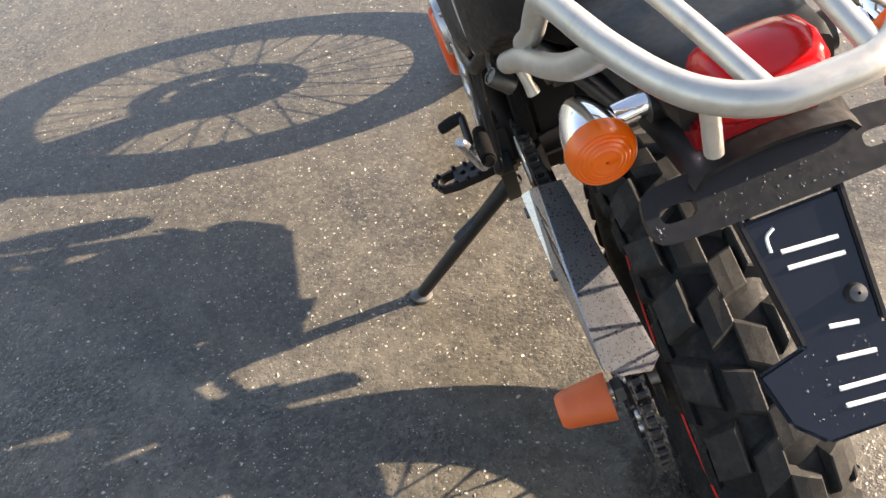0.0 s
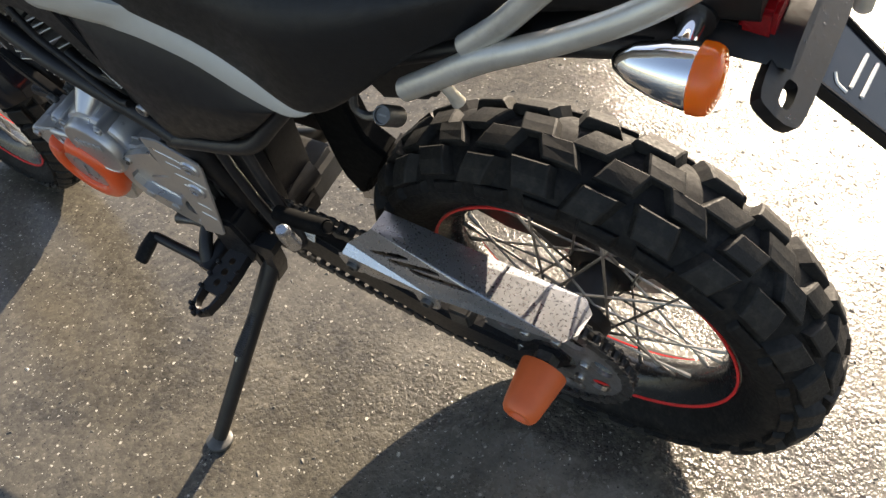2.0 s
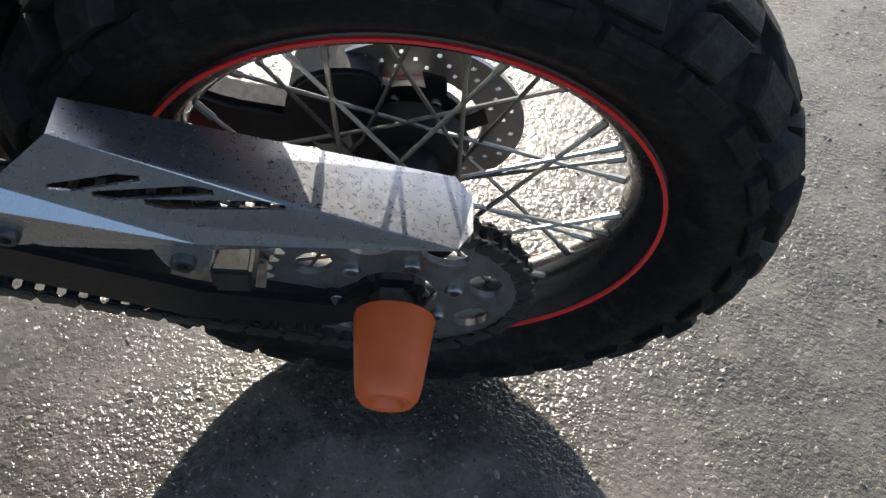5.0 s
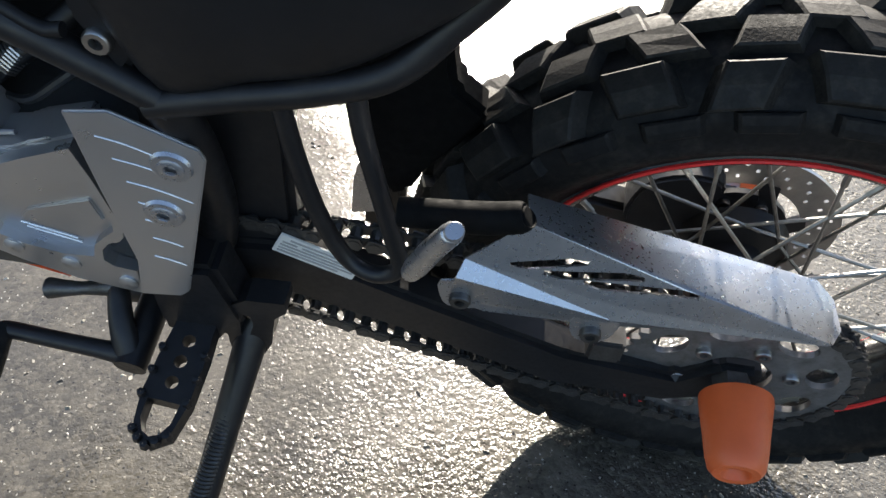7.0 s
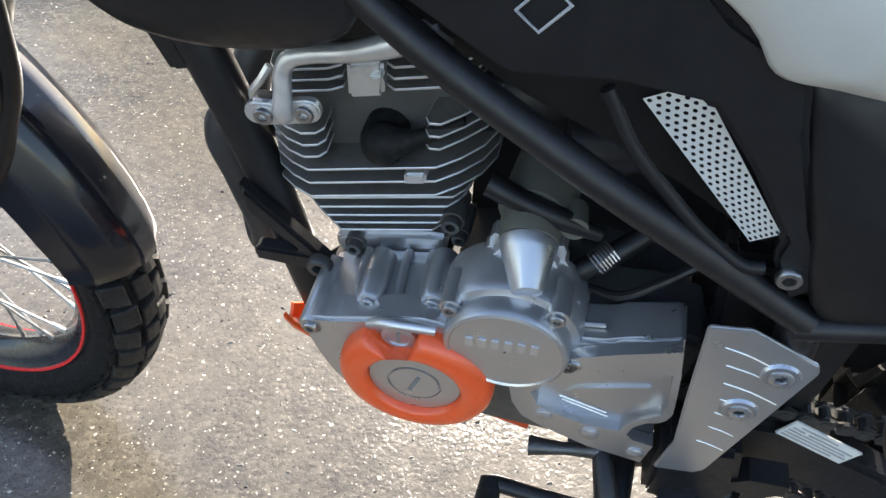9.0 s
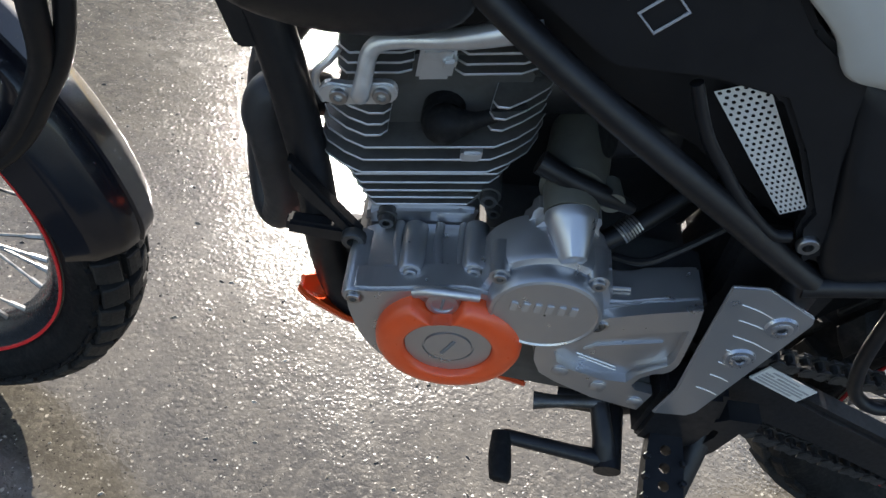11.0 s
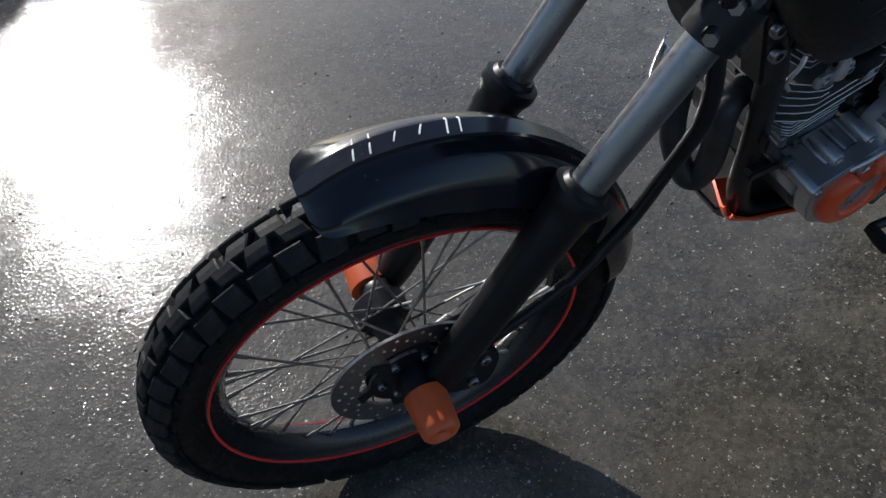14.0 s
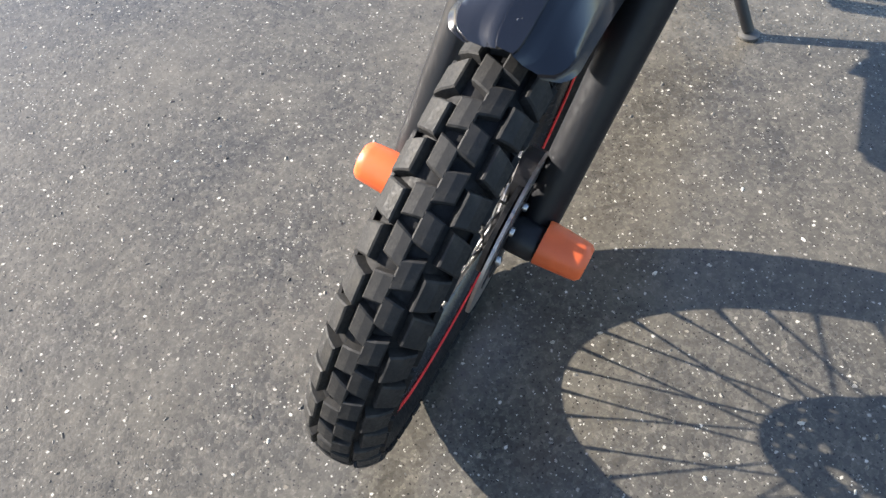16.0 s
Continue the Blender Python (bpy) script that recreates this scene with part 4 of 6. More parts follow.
for x0, w in ((-0.018, 0.036), (-0.007, 0.036), (0.036, 0.018), (0.056, 0.024), (0.074, 0.036), (0.085, 0.036)):
    stroke([(0.0, 0.0), (0.5, 0.5), (1.0, 1.0)], 0.0017, tongue, "painted_bar", None, lambda u, v, x0=x0, w=w: (x0 + u * 0.003, 0.002 + (v - 0.5) * w, -0.0008))
stroke([(0.0, 0.6), (0.3, 0.1), (1.0, 0.0)], 0.0013, tongue, "painted_tick", None, lambda u, v: (-0.034 + u * 0.014, -0.022 + v * 0.012, -0.0008))

# tail lamp, reflector
CT = 0.027
bm = bmesh.new()
rows = []
for x, w, z0, z1 in ((0.146, 0.032, 0.858, 0.890), (0.158, 0.037, 0.853, 0.898), (0.178, 0.037, 0.853, 0.902), (0.194, 0.034, 0.859, 0.898), (0.202, 0.028, 0.868, 0.888)):
    h = (z1 - z0) / 2
    rows.append([(x, CT + w * math.copysign(abs(math.cos(a)) ** 0.6, math.cos(a)), z0 + h + h * math.copysign(abs(math.sin(a)) ** 0.6, math.sin(a))) for a in [2 * math.pi * k / 24 for k in range(24)]])
loft(rows, bm)
part("tail_lamp", bm, REDLENS, bike, "red plastic tail lamp lens")
part("tail_lamp_base", box((0.07, CT - 0.04, 0.80), (0.160, CT + 0.04, 0.846), 0.010), PLASTIC, bike)
part("reflector", box((0.150, CT - 0.041, 0.816), (0.174, CT + 0.041, 0.850), 0.003), REFLECTOR, bike, "red honeycomb reflector")


def turn_signal(y, side, m=None):
    """Chrome bullet with an amber lens that faces the rear, or as m turns it."""
    z, x = 0.837, 0.130
    body = part("turn_signal", lathe([(0.001, -0.046), (0.007, -0.0425), (0.0145, -0.030), (0.0200, -0.010), (0.0225, 0.009), (0.0220, 0.011), (0.001, 0.011)], 36, "X", at=(x, y, z)), CHROME, bike, "chrome bullet turn signal", m)
    part("signal_lens", lathe([(0.022, 0.011), (0.0240, 0.012), (0.0240, 0.019), (0.0225, 0.0235), (0.0210, 0.0252), (0.0198, 0.0250), (0.0186, 0.0262), (0.0172, 0.0259), (0.0158, 0.0271), (0.0143, 0.0267), (0.0128, 0.0278), (0.0112, 0.0274), (0.0096, 0.0284), (0.0078, 0.0280), (0.0060, 0.0288), (0.001, 0.0289)], 40, "X", at=(x, y, z)), AMBER, body, "amber ribbed lens", Matrix())
    part("signal_stalk", rod((x - 0.004, y + side * 0.018, z + 0.006), (x - 0.004, y + side * 0.042, z + 0.008), 0.009, n=18), CHROME, body, "", Matrix())
    part("stalk_base", rod((x - 0.004, y + side * 0.040, z + 0.008), (x - 0.004, y + side * 0.09, z + 0.004), 0.014, n=18), PLASTIC, body, "", Matrix())


turn_signal(-0.068, 1)
turn_signal(2 * C + 0.078, -1)

# luggage rack of welded tube
half_loop = [(-0.028, 0.104, 0.822), (0.004, 0.101, 0.848), (0.036, 0.099, 0.882), (0.060, 0.096, 0.906), (0.094, 0.092, 0.915), (0.150, 0.082, 0.917), (0.202, 0.066, 0.917), (0.230, 0.048, 0.917), (0.244, 0.026, 0.917)]
bm = tube([(x, C - v, z) for x, v, z in half_loop] + [(0.246, C, 0.917)] + [(x, C + v, z) for x, v, z in half_loop[::-1]], 0.0096, n=16)
rack = part("luggage_rack", bm, RACK, bike, "silver tubular luggage rack")
for s in (-1, 1):
    y = lambda v: C + s * v
    part("side_tube", tube([(-0.088, y(0.116), 0.769), (-0.055, y(0.114), 0.791), (-0.01, y(0.110), 0.820), (0.045, y(0.103), 0.845), (0.095, y(0.097), 0.873), (0.128, y(0.090), 0.896), (0.152, y(0.081), 0.916)], [0.0105, 0.0105, 0.0105, 0.0098, 0.0098, 0.0098, 0.0098], n=16), RACK, rack, "", Matrix())
    part("rack_rail", tube([(0.06, y(0.045), 0.914), (0.15, y(0.036), 0.918), (0.240, y(0.028), 0.918)], 0.0068, n=12), RACK, rack, "", Matrix())
    part("rack_cross", rod((0.062, y(0.092), 0.907), (0.068, y(0.043), 0.914), 0.006, n=12), RACK, rack, "", Matrix())
    part("rack_bolt", rod((0.222, y(0.052), 0.911), (0.222, y(0.052), 0.874), 0.0058, n=10), RACK, rack, "", Matrix())
    part("helmet_hook", tube([(-0.054, y(0.110), 0.780), (-0.049, y(0.108), 0.768), (-0.046, y(0.106), 0.757)], [0.0055, 0.005, 0.0065], n=10), RACK, rack, "", Matrix())

# seat lock with its slot
tilt = Matrix.Translation((-0.107, -0.100, 0.745)) @ Matrix.Rotation(radians(40), 4, "X")
lock = part("seat_lock", lathe([(0.0095, -0.02), (0.0095, 0.004), (0.0082, 0.0065), (0.0070, 0.0065), (0.0066, 0.0050), (0.001, 0.0050)], 24, "Z"), DARKSTEEL, bike, "dark steel key lock under the seat", tilt)
part("key_slot", box((-0.0042, -0.0008, 0.0045), (0.0042, 0.0008, 0.0054), 0), GREY, lock, "", Matrix())
part("under_tray", plate([(-0.175, 0.735), (-0.150, 0.700), (-0.095, 0.715), (-0.06, 0.76), (-0.05, 0.80), (-0.14, 0.79)], -0.055, C + 0.085, 0.006), PLASTIC, bike, "black plastic tray under the seat")
part("lock_bracket", tube([(-0.138, -0.094, 0.762), (-0.141, -0.098, 0.742), (-0.130, -0.098, 0.734), (-0.111, -0.094, 0.741)], 0.004, n=8), DARKSTEEL, bike)


# rain beads on the tail, the tongue and the mudguard
wet(br, lambda g: ((g.uniform(-0.083, -0.048), g.uniform(-0.042, 0.042) if g.random() < 0.7 else g.choice((-1, 1)) * g.uniform(0.079, 0.085), 0.0062), (0, 0, 1)), 90, 3)
wet(tongue, lambda g: ((g.uniform(0.046, 0.094), g.uniform(-0.042, 0.042), -0.0009), (0, 0, 1)), 80, 4)
wet(tail, lambda g: ((g.uniform(0.0, 0.13), C + g.uniform(-0.045, 0.045), 0.8725), (0, 0, 1)), 90, 5)


def on_guard(g):
    deg, f = g.uniform(20, 102), g.uniform(-0.58, 0.58)
    return guard_point(deg, f, 0.0002), (math.cos(radians(deg)), 0.25 * f, math.sin(radians(deg)))


wet(fender, on_guard, 260, 6)

# ---- seat, tank and covers ----
def ring_section(x, half, z0, z1, power=0.55, n=28, yc=C):
    h = (z1 - z0) / 2
    out = []
    for k in range(n):
        a = 2 * math.pi * k / n
        out.append((x, yc + half * math.copysign(abs(math.cos(a)) ** power, math.cos(a)), z0 + h + h * math.copysign(abs(math.sin(a)) ** power, math.sin(a))))
    return out


def seat_section(x, half, z0, z1, n=48):
    """Rounded top, full flanks and a tight lower edge."""
    h = (z1 - z0) / 2
    out = []
    for k in range(n):
        a = 2 * math.pi * k / n
        c, q = math.cos(a), math.sin(a)
        e = 0.6 if q > 0 else 0.14
        out.append((x, C + half * math.copysign(abs(c) ** e, c), z0 + h + h * math.copysign(abs(q) ** e, q)))
    return out


keys = [(0.012, 0.050, 0.820, 0.860), (-0.004, 0.078, 0.818, 0.872), (-0.04, 0.100, 0.818, 0.874), (-0.08, 0.118, 0.800, 0.872), (-0.13, 0.130, 0.757, 0.866), (-0.175, 0.137, 0.724, 0.862), (-0.205, 0.1385, 0.714, 0.860), (-0.23, 0.136, 0.720, 0.857), (-0.27, 0.130, 0.739, 0.854), (-0.32, 0.127, 0.761, 0.850), (-0.42, 0.123, 0.782, 0.852), (-0.55, 0.10, 0.785, 0.87), (-0.63, 0.08, 0.80, 0.90)]
P = spline([(a, b, c) for a, b, c, d in keys], 4)
Q = spline([(a, d, 0) for a, b, c, d in keys], 4)
bm = loft([seat_section(p.x, p.y, p.z, q.y) for p, q in zip(P, Q)])
part("seat", bm, VINYL, bike, "black grained vinyl seat")

keys = [(-0.58, 0.080, 0.80, 0.90), (-0.64, 0.100, 0.78, 0.945), (-0.74, 0.112, 0.76, 0.985), (-0.84, 0.112, 0.78, 1.0), (-0.92, 0.100, 0.82, 0.985), (-0.96, 0.07, 0.86, 0.95)]
P = spline([(a, b, c) for a, b, c, d in keys], 4)
Q = spline([(a, d, 0) for a, b, c, d in keys], 4)
bm = loft([ring_section(p.x, p.y, p.z, q.y, 0.7) for p, q in zip(P, Q)])
part("fuel_tank", bm, GLOSS, bike, "black fuel tank")


def cover(outline, y, crown, thick, lean=0.0, flip=False):
    """A panel that bulges outwards in the middle: filled outline, inset and pushed."""
    bm = bmesh.new()
    pts = smooth_outline(outline, 4)
    cx = sum(p[0] for p in pts) / len(pts)
    cz = sum(p[1] for p in pts) / len(pts)
    rows = []
    for f, d in ((1.0, thick), (1.0, 0.003), (0.97, -0.001), (0.9, -crown * 0.35), (0.7, -crown * 0.75), (0.4, -crown * 0.95), (0.1, -crown)):
        ring = [(cx + (x - cx) * f, cz + (z - cz) * f) for x, z in pts]
        rows.append([(x, y + d + lean * max(0.0, z - 0.69), z) for x, z in ring])
    if flip:
        rows = [[(a, 2 * C - b, c) for a, b, c in r] for r in rows]
    return loft(rows, bm)


SIDE = [(-0.445, 0.597), (-0.39, 0.612), (-0.34, 0.627), (-0.292, 0.660), (-0.252, 0.697), (-0.240, 0.708), (-0.275, 0.722), (-0.33, 0.745), (-0.42, 0.760), (-0.505, 0.765), (-0.500, 0.735), (-0.475, 0.670)]
for fl in (False, True):
    part("side_cover", cover(SIDE, -0.108, 0.010, 0.05, 0.22, fl), SATIN, bike, "satin black side cover", smooth=50)

# silver band over the side cover, widening to the tank
def ramp01(x, a, b):
    return min(1.0, max(0.0, (x - a) / (b - a)))


def band_panel(flip):
    """Upper and lower edges paired from the tail tip forward; the upper edge leans in under the seat."""
    lo = [(-0.187, 0.727), (-0.205, 0.714), (-0.228, 0.707), (-0.254, 0.713), (-0.29, 0.729), (-0.33, 0.745), (-0.38, 0.753), (-0.44, 0.758), (-0.502, 0.768), (-0.530, 0.773), (-0.550, 0.797), (-0.60, 0.833), (-0.655, 0.885)]
    hi = [(-0.186, 0.729), (-0.200, 0.7235), (-0.215, 0.724), (-0.24, 0.735), (-0.27, 0.750), (-0.30, 0.763), (-0.335, 0.775), (-0.375, 0.786), (-0.42, 0.795), (-0.47, 0.814), (-0.52, 0.842), (-0.57, 0.885), (-0.62, 0.93)]
    L = spline([(x, z, 0) for x, z in lo], 4)
    H = spline([(x, z, 0) for x, z in hi], 4)
    rows = []
    for a, b in zip(L, H):
        row = []
        base = -0.106 + 0.006 * ramp01(a.x, -0.28, -0.40) - 0.010 * ramp01(a.x, -0.44, -0.52)
        lean = 0.010 * ramp01(a.x, -0.195, -0.25) - 0.007 * ramp01(a.x, -0.44, -0.52)
        deep = ramp01(a.x, -0.175, -0.25)
        for f, d in ((0.0, 0.025), (0.0, 0.002), (0.05, -0.001), (0.3, -0.0035), (0.6, -0.0035), (0.92, -0.001), (1.0, 0.002), (1.0, 0.010)):
            p = a.lerp(b, f)
            y = base + lean * f + d * deep
            row.append((p.x, 2 * C - y if flip else y, p.y))
        rows.append(row)
    return loft(rows)


for fl in (False, True):
    part("silver_panel", band_panel(fl), SILVER, bike, "silver painted side panel", smooth=50)

# black frame cover with its window of punched metal
for fl in (False, True):
    y0, y1 = (-0.104, -0.090) if not fl else (2 * C + 0.090, 2 * C + 0.104)
    part("frame_cover", plate([(-0.467, 0.600), (-0.449, 0.622), (-0.474, 0.672), (-0.500, 0.735), (-0.510, 0.770), (-0.555, 0.795), (-0.60, 0.838), (-0.67, 0.905), (-0.80, 0.94), (-0.865, 0.90), (-0.80, 0.836), (-0.72, 0.780), (-0.660, 0.742), (-0.60, 0.748), (-0.552, 0.744), (-0.520, 0.706), (-0.486, 0.656), (-0.487, 0.640)], y0, y1, 0.004), SATIN, bike, "satin black frame cover")
part("cover_rib", tube([(-0.606, -0.100, 0.742), (-0.585, -0.104, 0.708), (-0.560, -0.104, 0.680), (-0.533, -0.106, 0.654), (-0.505, -0.107, 0.634), (-0.490, -0.107, 0.634)], 0.0045, n=10), SATIN, bike)

# punched mesh
bm = bmesh.new()
quad = [(-0.585, 0.725), (-0.557, 0.742), (-0.487, 0.656), (-0.502, 0.645)]
rows_n, cols_n = 25, 6


def on_sheet(u, v):
    a = Vector(quad[0]).lerp(Vector(quad[1]), u)
    b = Vector(quad[3]).lerp(Vector(quad[2]), u)
    p = a.lerp(b, v)
    return (p.x, -0.082 - 0.016 * v, p.y)


for i in range(rows_n):
    shift = 0.5 if i % 2 else 0.0
    for j in range(-1, cols_n + 1):
        mid = j + 0.5 + shift
        lo, hi = max(0.0, mid - 0.5), min(float(cols_n), mid + 0.5)
        if hi - lo < 0.02:
            continue
        if hi - lo < 0.98:
            bm.faces.new([bm.verts.new(on_sheet(u / cols_n, v / rows_n)) for u, v in ((lo, i), (hi, i), (hi, i + 1), (lo, i + 1))])
            continue
        outer = [(0.5, 0), (0.5, 0.5), (0, 0.5), (-0.5, 0.5), (-0.5, 0), (-0.5, -0.5), (0, -0.5), (0.5, -0.5)]
        O = [bm.verts.new(on_sheet((mid + a) / cols_n, (i + 0.5 + b) / rows_n)) for a, b in outer]
        I = [bm.verts.new(on_sheet((mid + 0.27 * math.cos(k * math.pi / 4)) / cols_n, (i + 0.5 + 0.31 * math.sin(k * math.pi / 4)) / rows_n)) for k in range(8)]
        for k in range(8):
            bm.faces.new((O[k], O[(k + 1) % 8], I[(k + 1) % 8], I[k]))
bmesh.ops.recalc_face_normals(bm, faces=bm.faces)
part("vent_mesh", bm, PUNCHED, bike, "punched aluminium vent mesh", smooth=0)
part("cover_bolt", bolt((-0.473, -0.104, 0.6276), 0.0085, 0.005), STEEL, bike, "steel socket bolt")

# louvred air scoop under the tank
SCOOP = [(-1.015, 0.93), (-1.000, 0.890), (-0.964, 0.806), (-0.926, 0.748), (-0.905, 0.727), (-0.880, 0.716), (-0.835, 0.713), (-0.779, 0.724), (-0.748, 0.748), (-0.755, 0.80), (-0.80, 0.93), (-0.90, 0.97)]
for fl in (False, True):
    sc = part("air_scoop", cover(SCOOP, -0.088, 0.018, 0.07, 0.0, fl), SATIN, bike, "satin black air scoop with louvres", smooth=50)
    for (xa, za), (xb, zb) in (((-0.945, 0.860), (-0.910, 0.876)), ((-0.927, 0.827), (-0.883, 0.846)), ((-0.900, 0.794), (-0.854, 0.815)), ((-0.856, 0.768), (-0.831, 0.786))):
        y = -0.104 if not fl else 2 * C + 0.104
        part("louvre", tube([(xa, y + 0.003, za), ((xa + xb) / 2, y, (za + zb) / 2), (xb, y + 0.003, zb)], 0.0062, n=10, flat=0.6), SATIN, sc, "", Matrix())

# outlined model lettering, drawn as plain slanted bars
for i in range(7):
    x, z = -0.645 - (6 - i) * 0.0213, 0.787 + (6 - i) * 0.0185
    bm = bmesh.new()
    h, w = (0.032 if i == 0 else 0.023), 0.0165
    dx, dz = Vector((0.76, -0.65)), Vector((0.62, 0.78))

    def qp(a, b):
        return (x + dx.x * (a - 0.5) * w + dz.x * (b - 0.5) * h, -0.1050, z + dx.y * (a - 0.5) * w + dz.y * (b - 0.5) * h)
    tube([qp(0, 0), qp(1, 0), qp(1, 1), qp(0, 1)], 0.0011, n=6, closed=True, bm=bm, steps=1, straight=True)
    part("lettering_bar", bm, LETTER, bike, "grey outlined slanted bar of the lettering")

# ---- frame ----
def frame_tube(pts, r, label=""):
    return part("frame_tube", tube(pts, r, n=16), FRAME, bike, label)


for s in (-1, 1):
    y = lambda v: C + s * v
    frame_tube([(-0.93, y(0.035), 0.90), (-0.82, y(0.085), 0.812), (-0.745, y(0.112), 0.764), (-0.680, y(0.128), 0.727), (-0.599, y(0.138), 0.682), (-0.543, y(0.137), 0.647), (-0.483, y(0.133), 0.607), (-0.440, y(0.134), 0.583)], 0.0108, "black main frame tube")
    frame_tube([(-0.455, y(0.136), 0.583), (-0.40, y(0.136), 0.599), (-0.350, y(0.136), 0.613), (-0.306, y(0.134), 0.632), (-0.270, y(0.122), 0.668), (-0.20, y(0.10), 0.735), (-0.09, y(0.09), 0.785), (0.02, y(0.075), 0.81), (0.10, y(0.06), 0.815)], 0.0095)
    frame_tube([(-0.45, y(0.13), 0.59), (-0.44, y(0.12), 0.52), (-0.45, y(0.105), 0.42), (-0.49, y(0.10), 0.32), (-0.56, y(0.09), 0.29)], 0.015)
    frame_tube([(-0.374, y(0.136), 0.604), (-0.368, y(0.138), 0.555), (-0.357, y(0.140), 0.503), (-0.340, y(0.144), 0.464), (-0.318, y(0.150), 0.456), (-0.301, y(0.150), 0.470), (-0.309, y(0.144), 0.506), (-0.324, y(0.138), 0.575), (-0.330, y(0.134), 0.615)], 0.0064)
    part("peg_post", tube([(-0.290, y(0.168), 0.492), (-0.286, y(0.170), 0.504), (-0.276, y(0.178), 0.535), (-0.266, y(0.184), 0.560), (-0.264, y(0.186), 0.566)], [0.0080, 0.0095, 0.0090, 0.0085, 0.0060], n=14, flat=0.85), ALU, bike, "bare aluminium passenger peg mount")
    part("passenger_peg", tube([(-0.300, y(0.158), 0.541), (-0.25, y(0.16), 0.548), (-0.226, y(0.16), 0.554), (-0.222, y(0.16), 0.556)], [0.0095, 0.0105, 0.0100, 0.006], n=14), FLAP, bike, "folded black rubber passenger peg")
frame_tube([(-0.955, C - 0.03, 0.82), (-0.915, C - 0.05, 0.73), (-0.885, C - 0.055, 0.672), (-0.858, C - 0.055, 0.578), (-0.840, C - 0.055, 0.50), (-0.825, C - 0.055, 0.42), (-0.802, C - 0.06, 0.362), (-0.755, C - 0.065, 0.330), (-0.66, C - 0.065, 0.318), (-0.50, C - 0.065, 0.31)], 0.0168, "black frame down tube")
part("steering_head", rod((-0.935, C, 0.80), (-1.02, C, 0.98), 0.032, n=24), FRAME, bike)
bm = plate([(-0.955, 0.775), (-0.925, 0.77), (-0.885, 0.65), (-0.905, 0.645)], C - 0.068, C - 0.03, 0.004)
gus = part("frame_gusset", bm, FRAME, bike)
for x, z in ((-0.930, 0.745), (-0.912, 0.704)):
    part("gusset_bolt", bolt((x, C - 0.069, z), 0.0105, 0.008), STEEL, gus, "worn steel socket bolt", Matrix())
bm = plate([(-0.862, 0.56), (-0.852, 0.548), (-0.792, 0.482), (-0.80, 0.468), (-0.86, 0.47), (-0.86, 0.486), (-0.815, 0.488), (-0.858, 0.528)], C - 0.085, C - 0.07, 0.003)
part("engine_bracket", bm, FRAME, bike, "black triangular engine bracket")
part("bracket_bolt", bolt((-0.80, C - 0.085, 0.484), 0.011, 0.009), DARKSTEEL, bike)

# rider's handlebar and headlamp, above the view
part("handlebar", tube([(-0.78, C - 0.40, 1.06), (-0.86, C - 0.28, 1.09), (-0.93, C - 0.12, 1.05), (-0.95, C, 1.03), (-0.93, C + 0.12, 1.05), (-0.86, C + 0.28, 1.09), (-0.78, C + 0.40, 1.06)], 0.011, n=12), PLASTIC, bike, "black handlebar")
for s in (-1, 1):
    part("grip", rod((-0.79, C + s * 0.385, 1.063), (-0.845, C + s * 0.30, 1.085), 0.017), RUBBER, bike)
bm = lathe([(0.001, 0.06), (0.05, 0.05), (0.075, 0.0), (0.078, -0.03), (0.07, -0.04), (0.001, -0.05)], 32, "X", at=(-1.10, C, 0.93))
part("headlamp", bm, PLASTIC, bike, "black round headlamp")

# horn on its bracket
bm = lathe([(0.001, -0.010), (0.034, -0.010), (0.038, -0.006), (0.040, 0.0), (0.038, 0.006), (0.020, 0.012), (0.014, 0.024), (0.001, 0.024)], 36, "X", at=(-0.980, C + 0.006, 0.752))
horn = part("horn", bm, DARKSTEEL, bike, "black disc horn with a bright rim")
part("horn_rim", lathe([(0.0385, -0.005), (0.0425, -0.003), (0.0425, 0.003), (0.0385, 0.005)], 36, "X", at=(-0.980, C + 0.006, 0.752), closed=True), DARKSTEEL, horn, "", Matrix())
part("horn_bracket", rod((-0.965, C, 0.752), (-0.93, C, 0.735), 0.007, n=8), STEEL, horn, "", Matrix())

# ---- engine ----
TILT = 0.27                                # the barrel leans: fins slope up to the tail


def fin(z, outline, t=0.0021):
    """One cooling fin: a thin plate of (x, y) outline that rises to the tail; z counts at x = -0.79."""
    bm = bmesh.new()
    n = len(outline)
    lo = [bm.verts.new((x, y, z + (x + 0.79) * TILT)) for x, y in outline]
    hi = [bm.verts.new((x, y, z + t + (x + 0.79) * TILT)) for x, y in outline]
    bm.faces.new(lo[::-1])
    bm.faces.new(hi)
    for i in range(n):
        bm.faces.new((lo[i], lo[(i + 1) % n], hi[(i + 1) % n], hi[i]))
    bmesh.ops.recalc_face_normals(bm, faces=bm.faces)
    bmesh.ops.bevel(bm, geom=list(bm.edges), offset=0.0004, segments=1, affect="EDGES")
    # Near-upright faces use the second, paler material slot.
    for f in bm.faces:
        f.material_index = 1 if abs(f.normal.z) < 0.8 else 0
    return bm


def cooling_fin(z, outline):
    """A grimy fin whose upright outer edge takes a paler metal."""
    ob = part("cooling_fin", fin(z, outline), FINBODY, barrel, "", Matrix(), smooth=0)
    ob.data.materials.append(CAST)


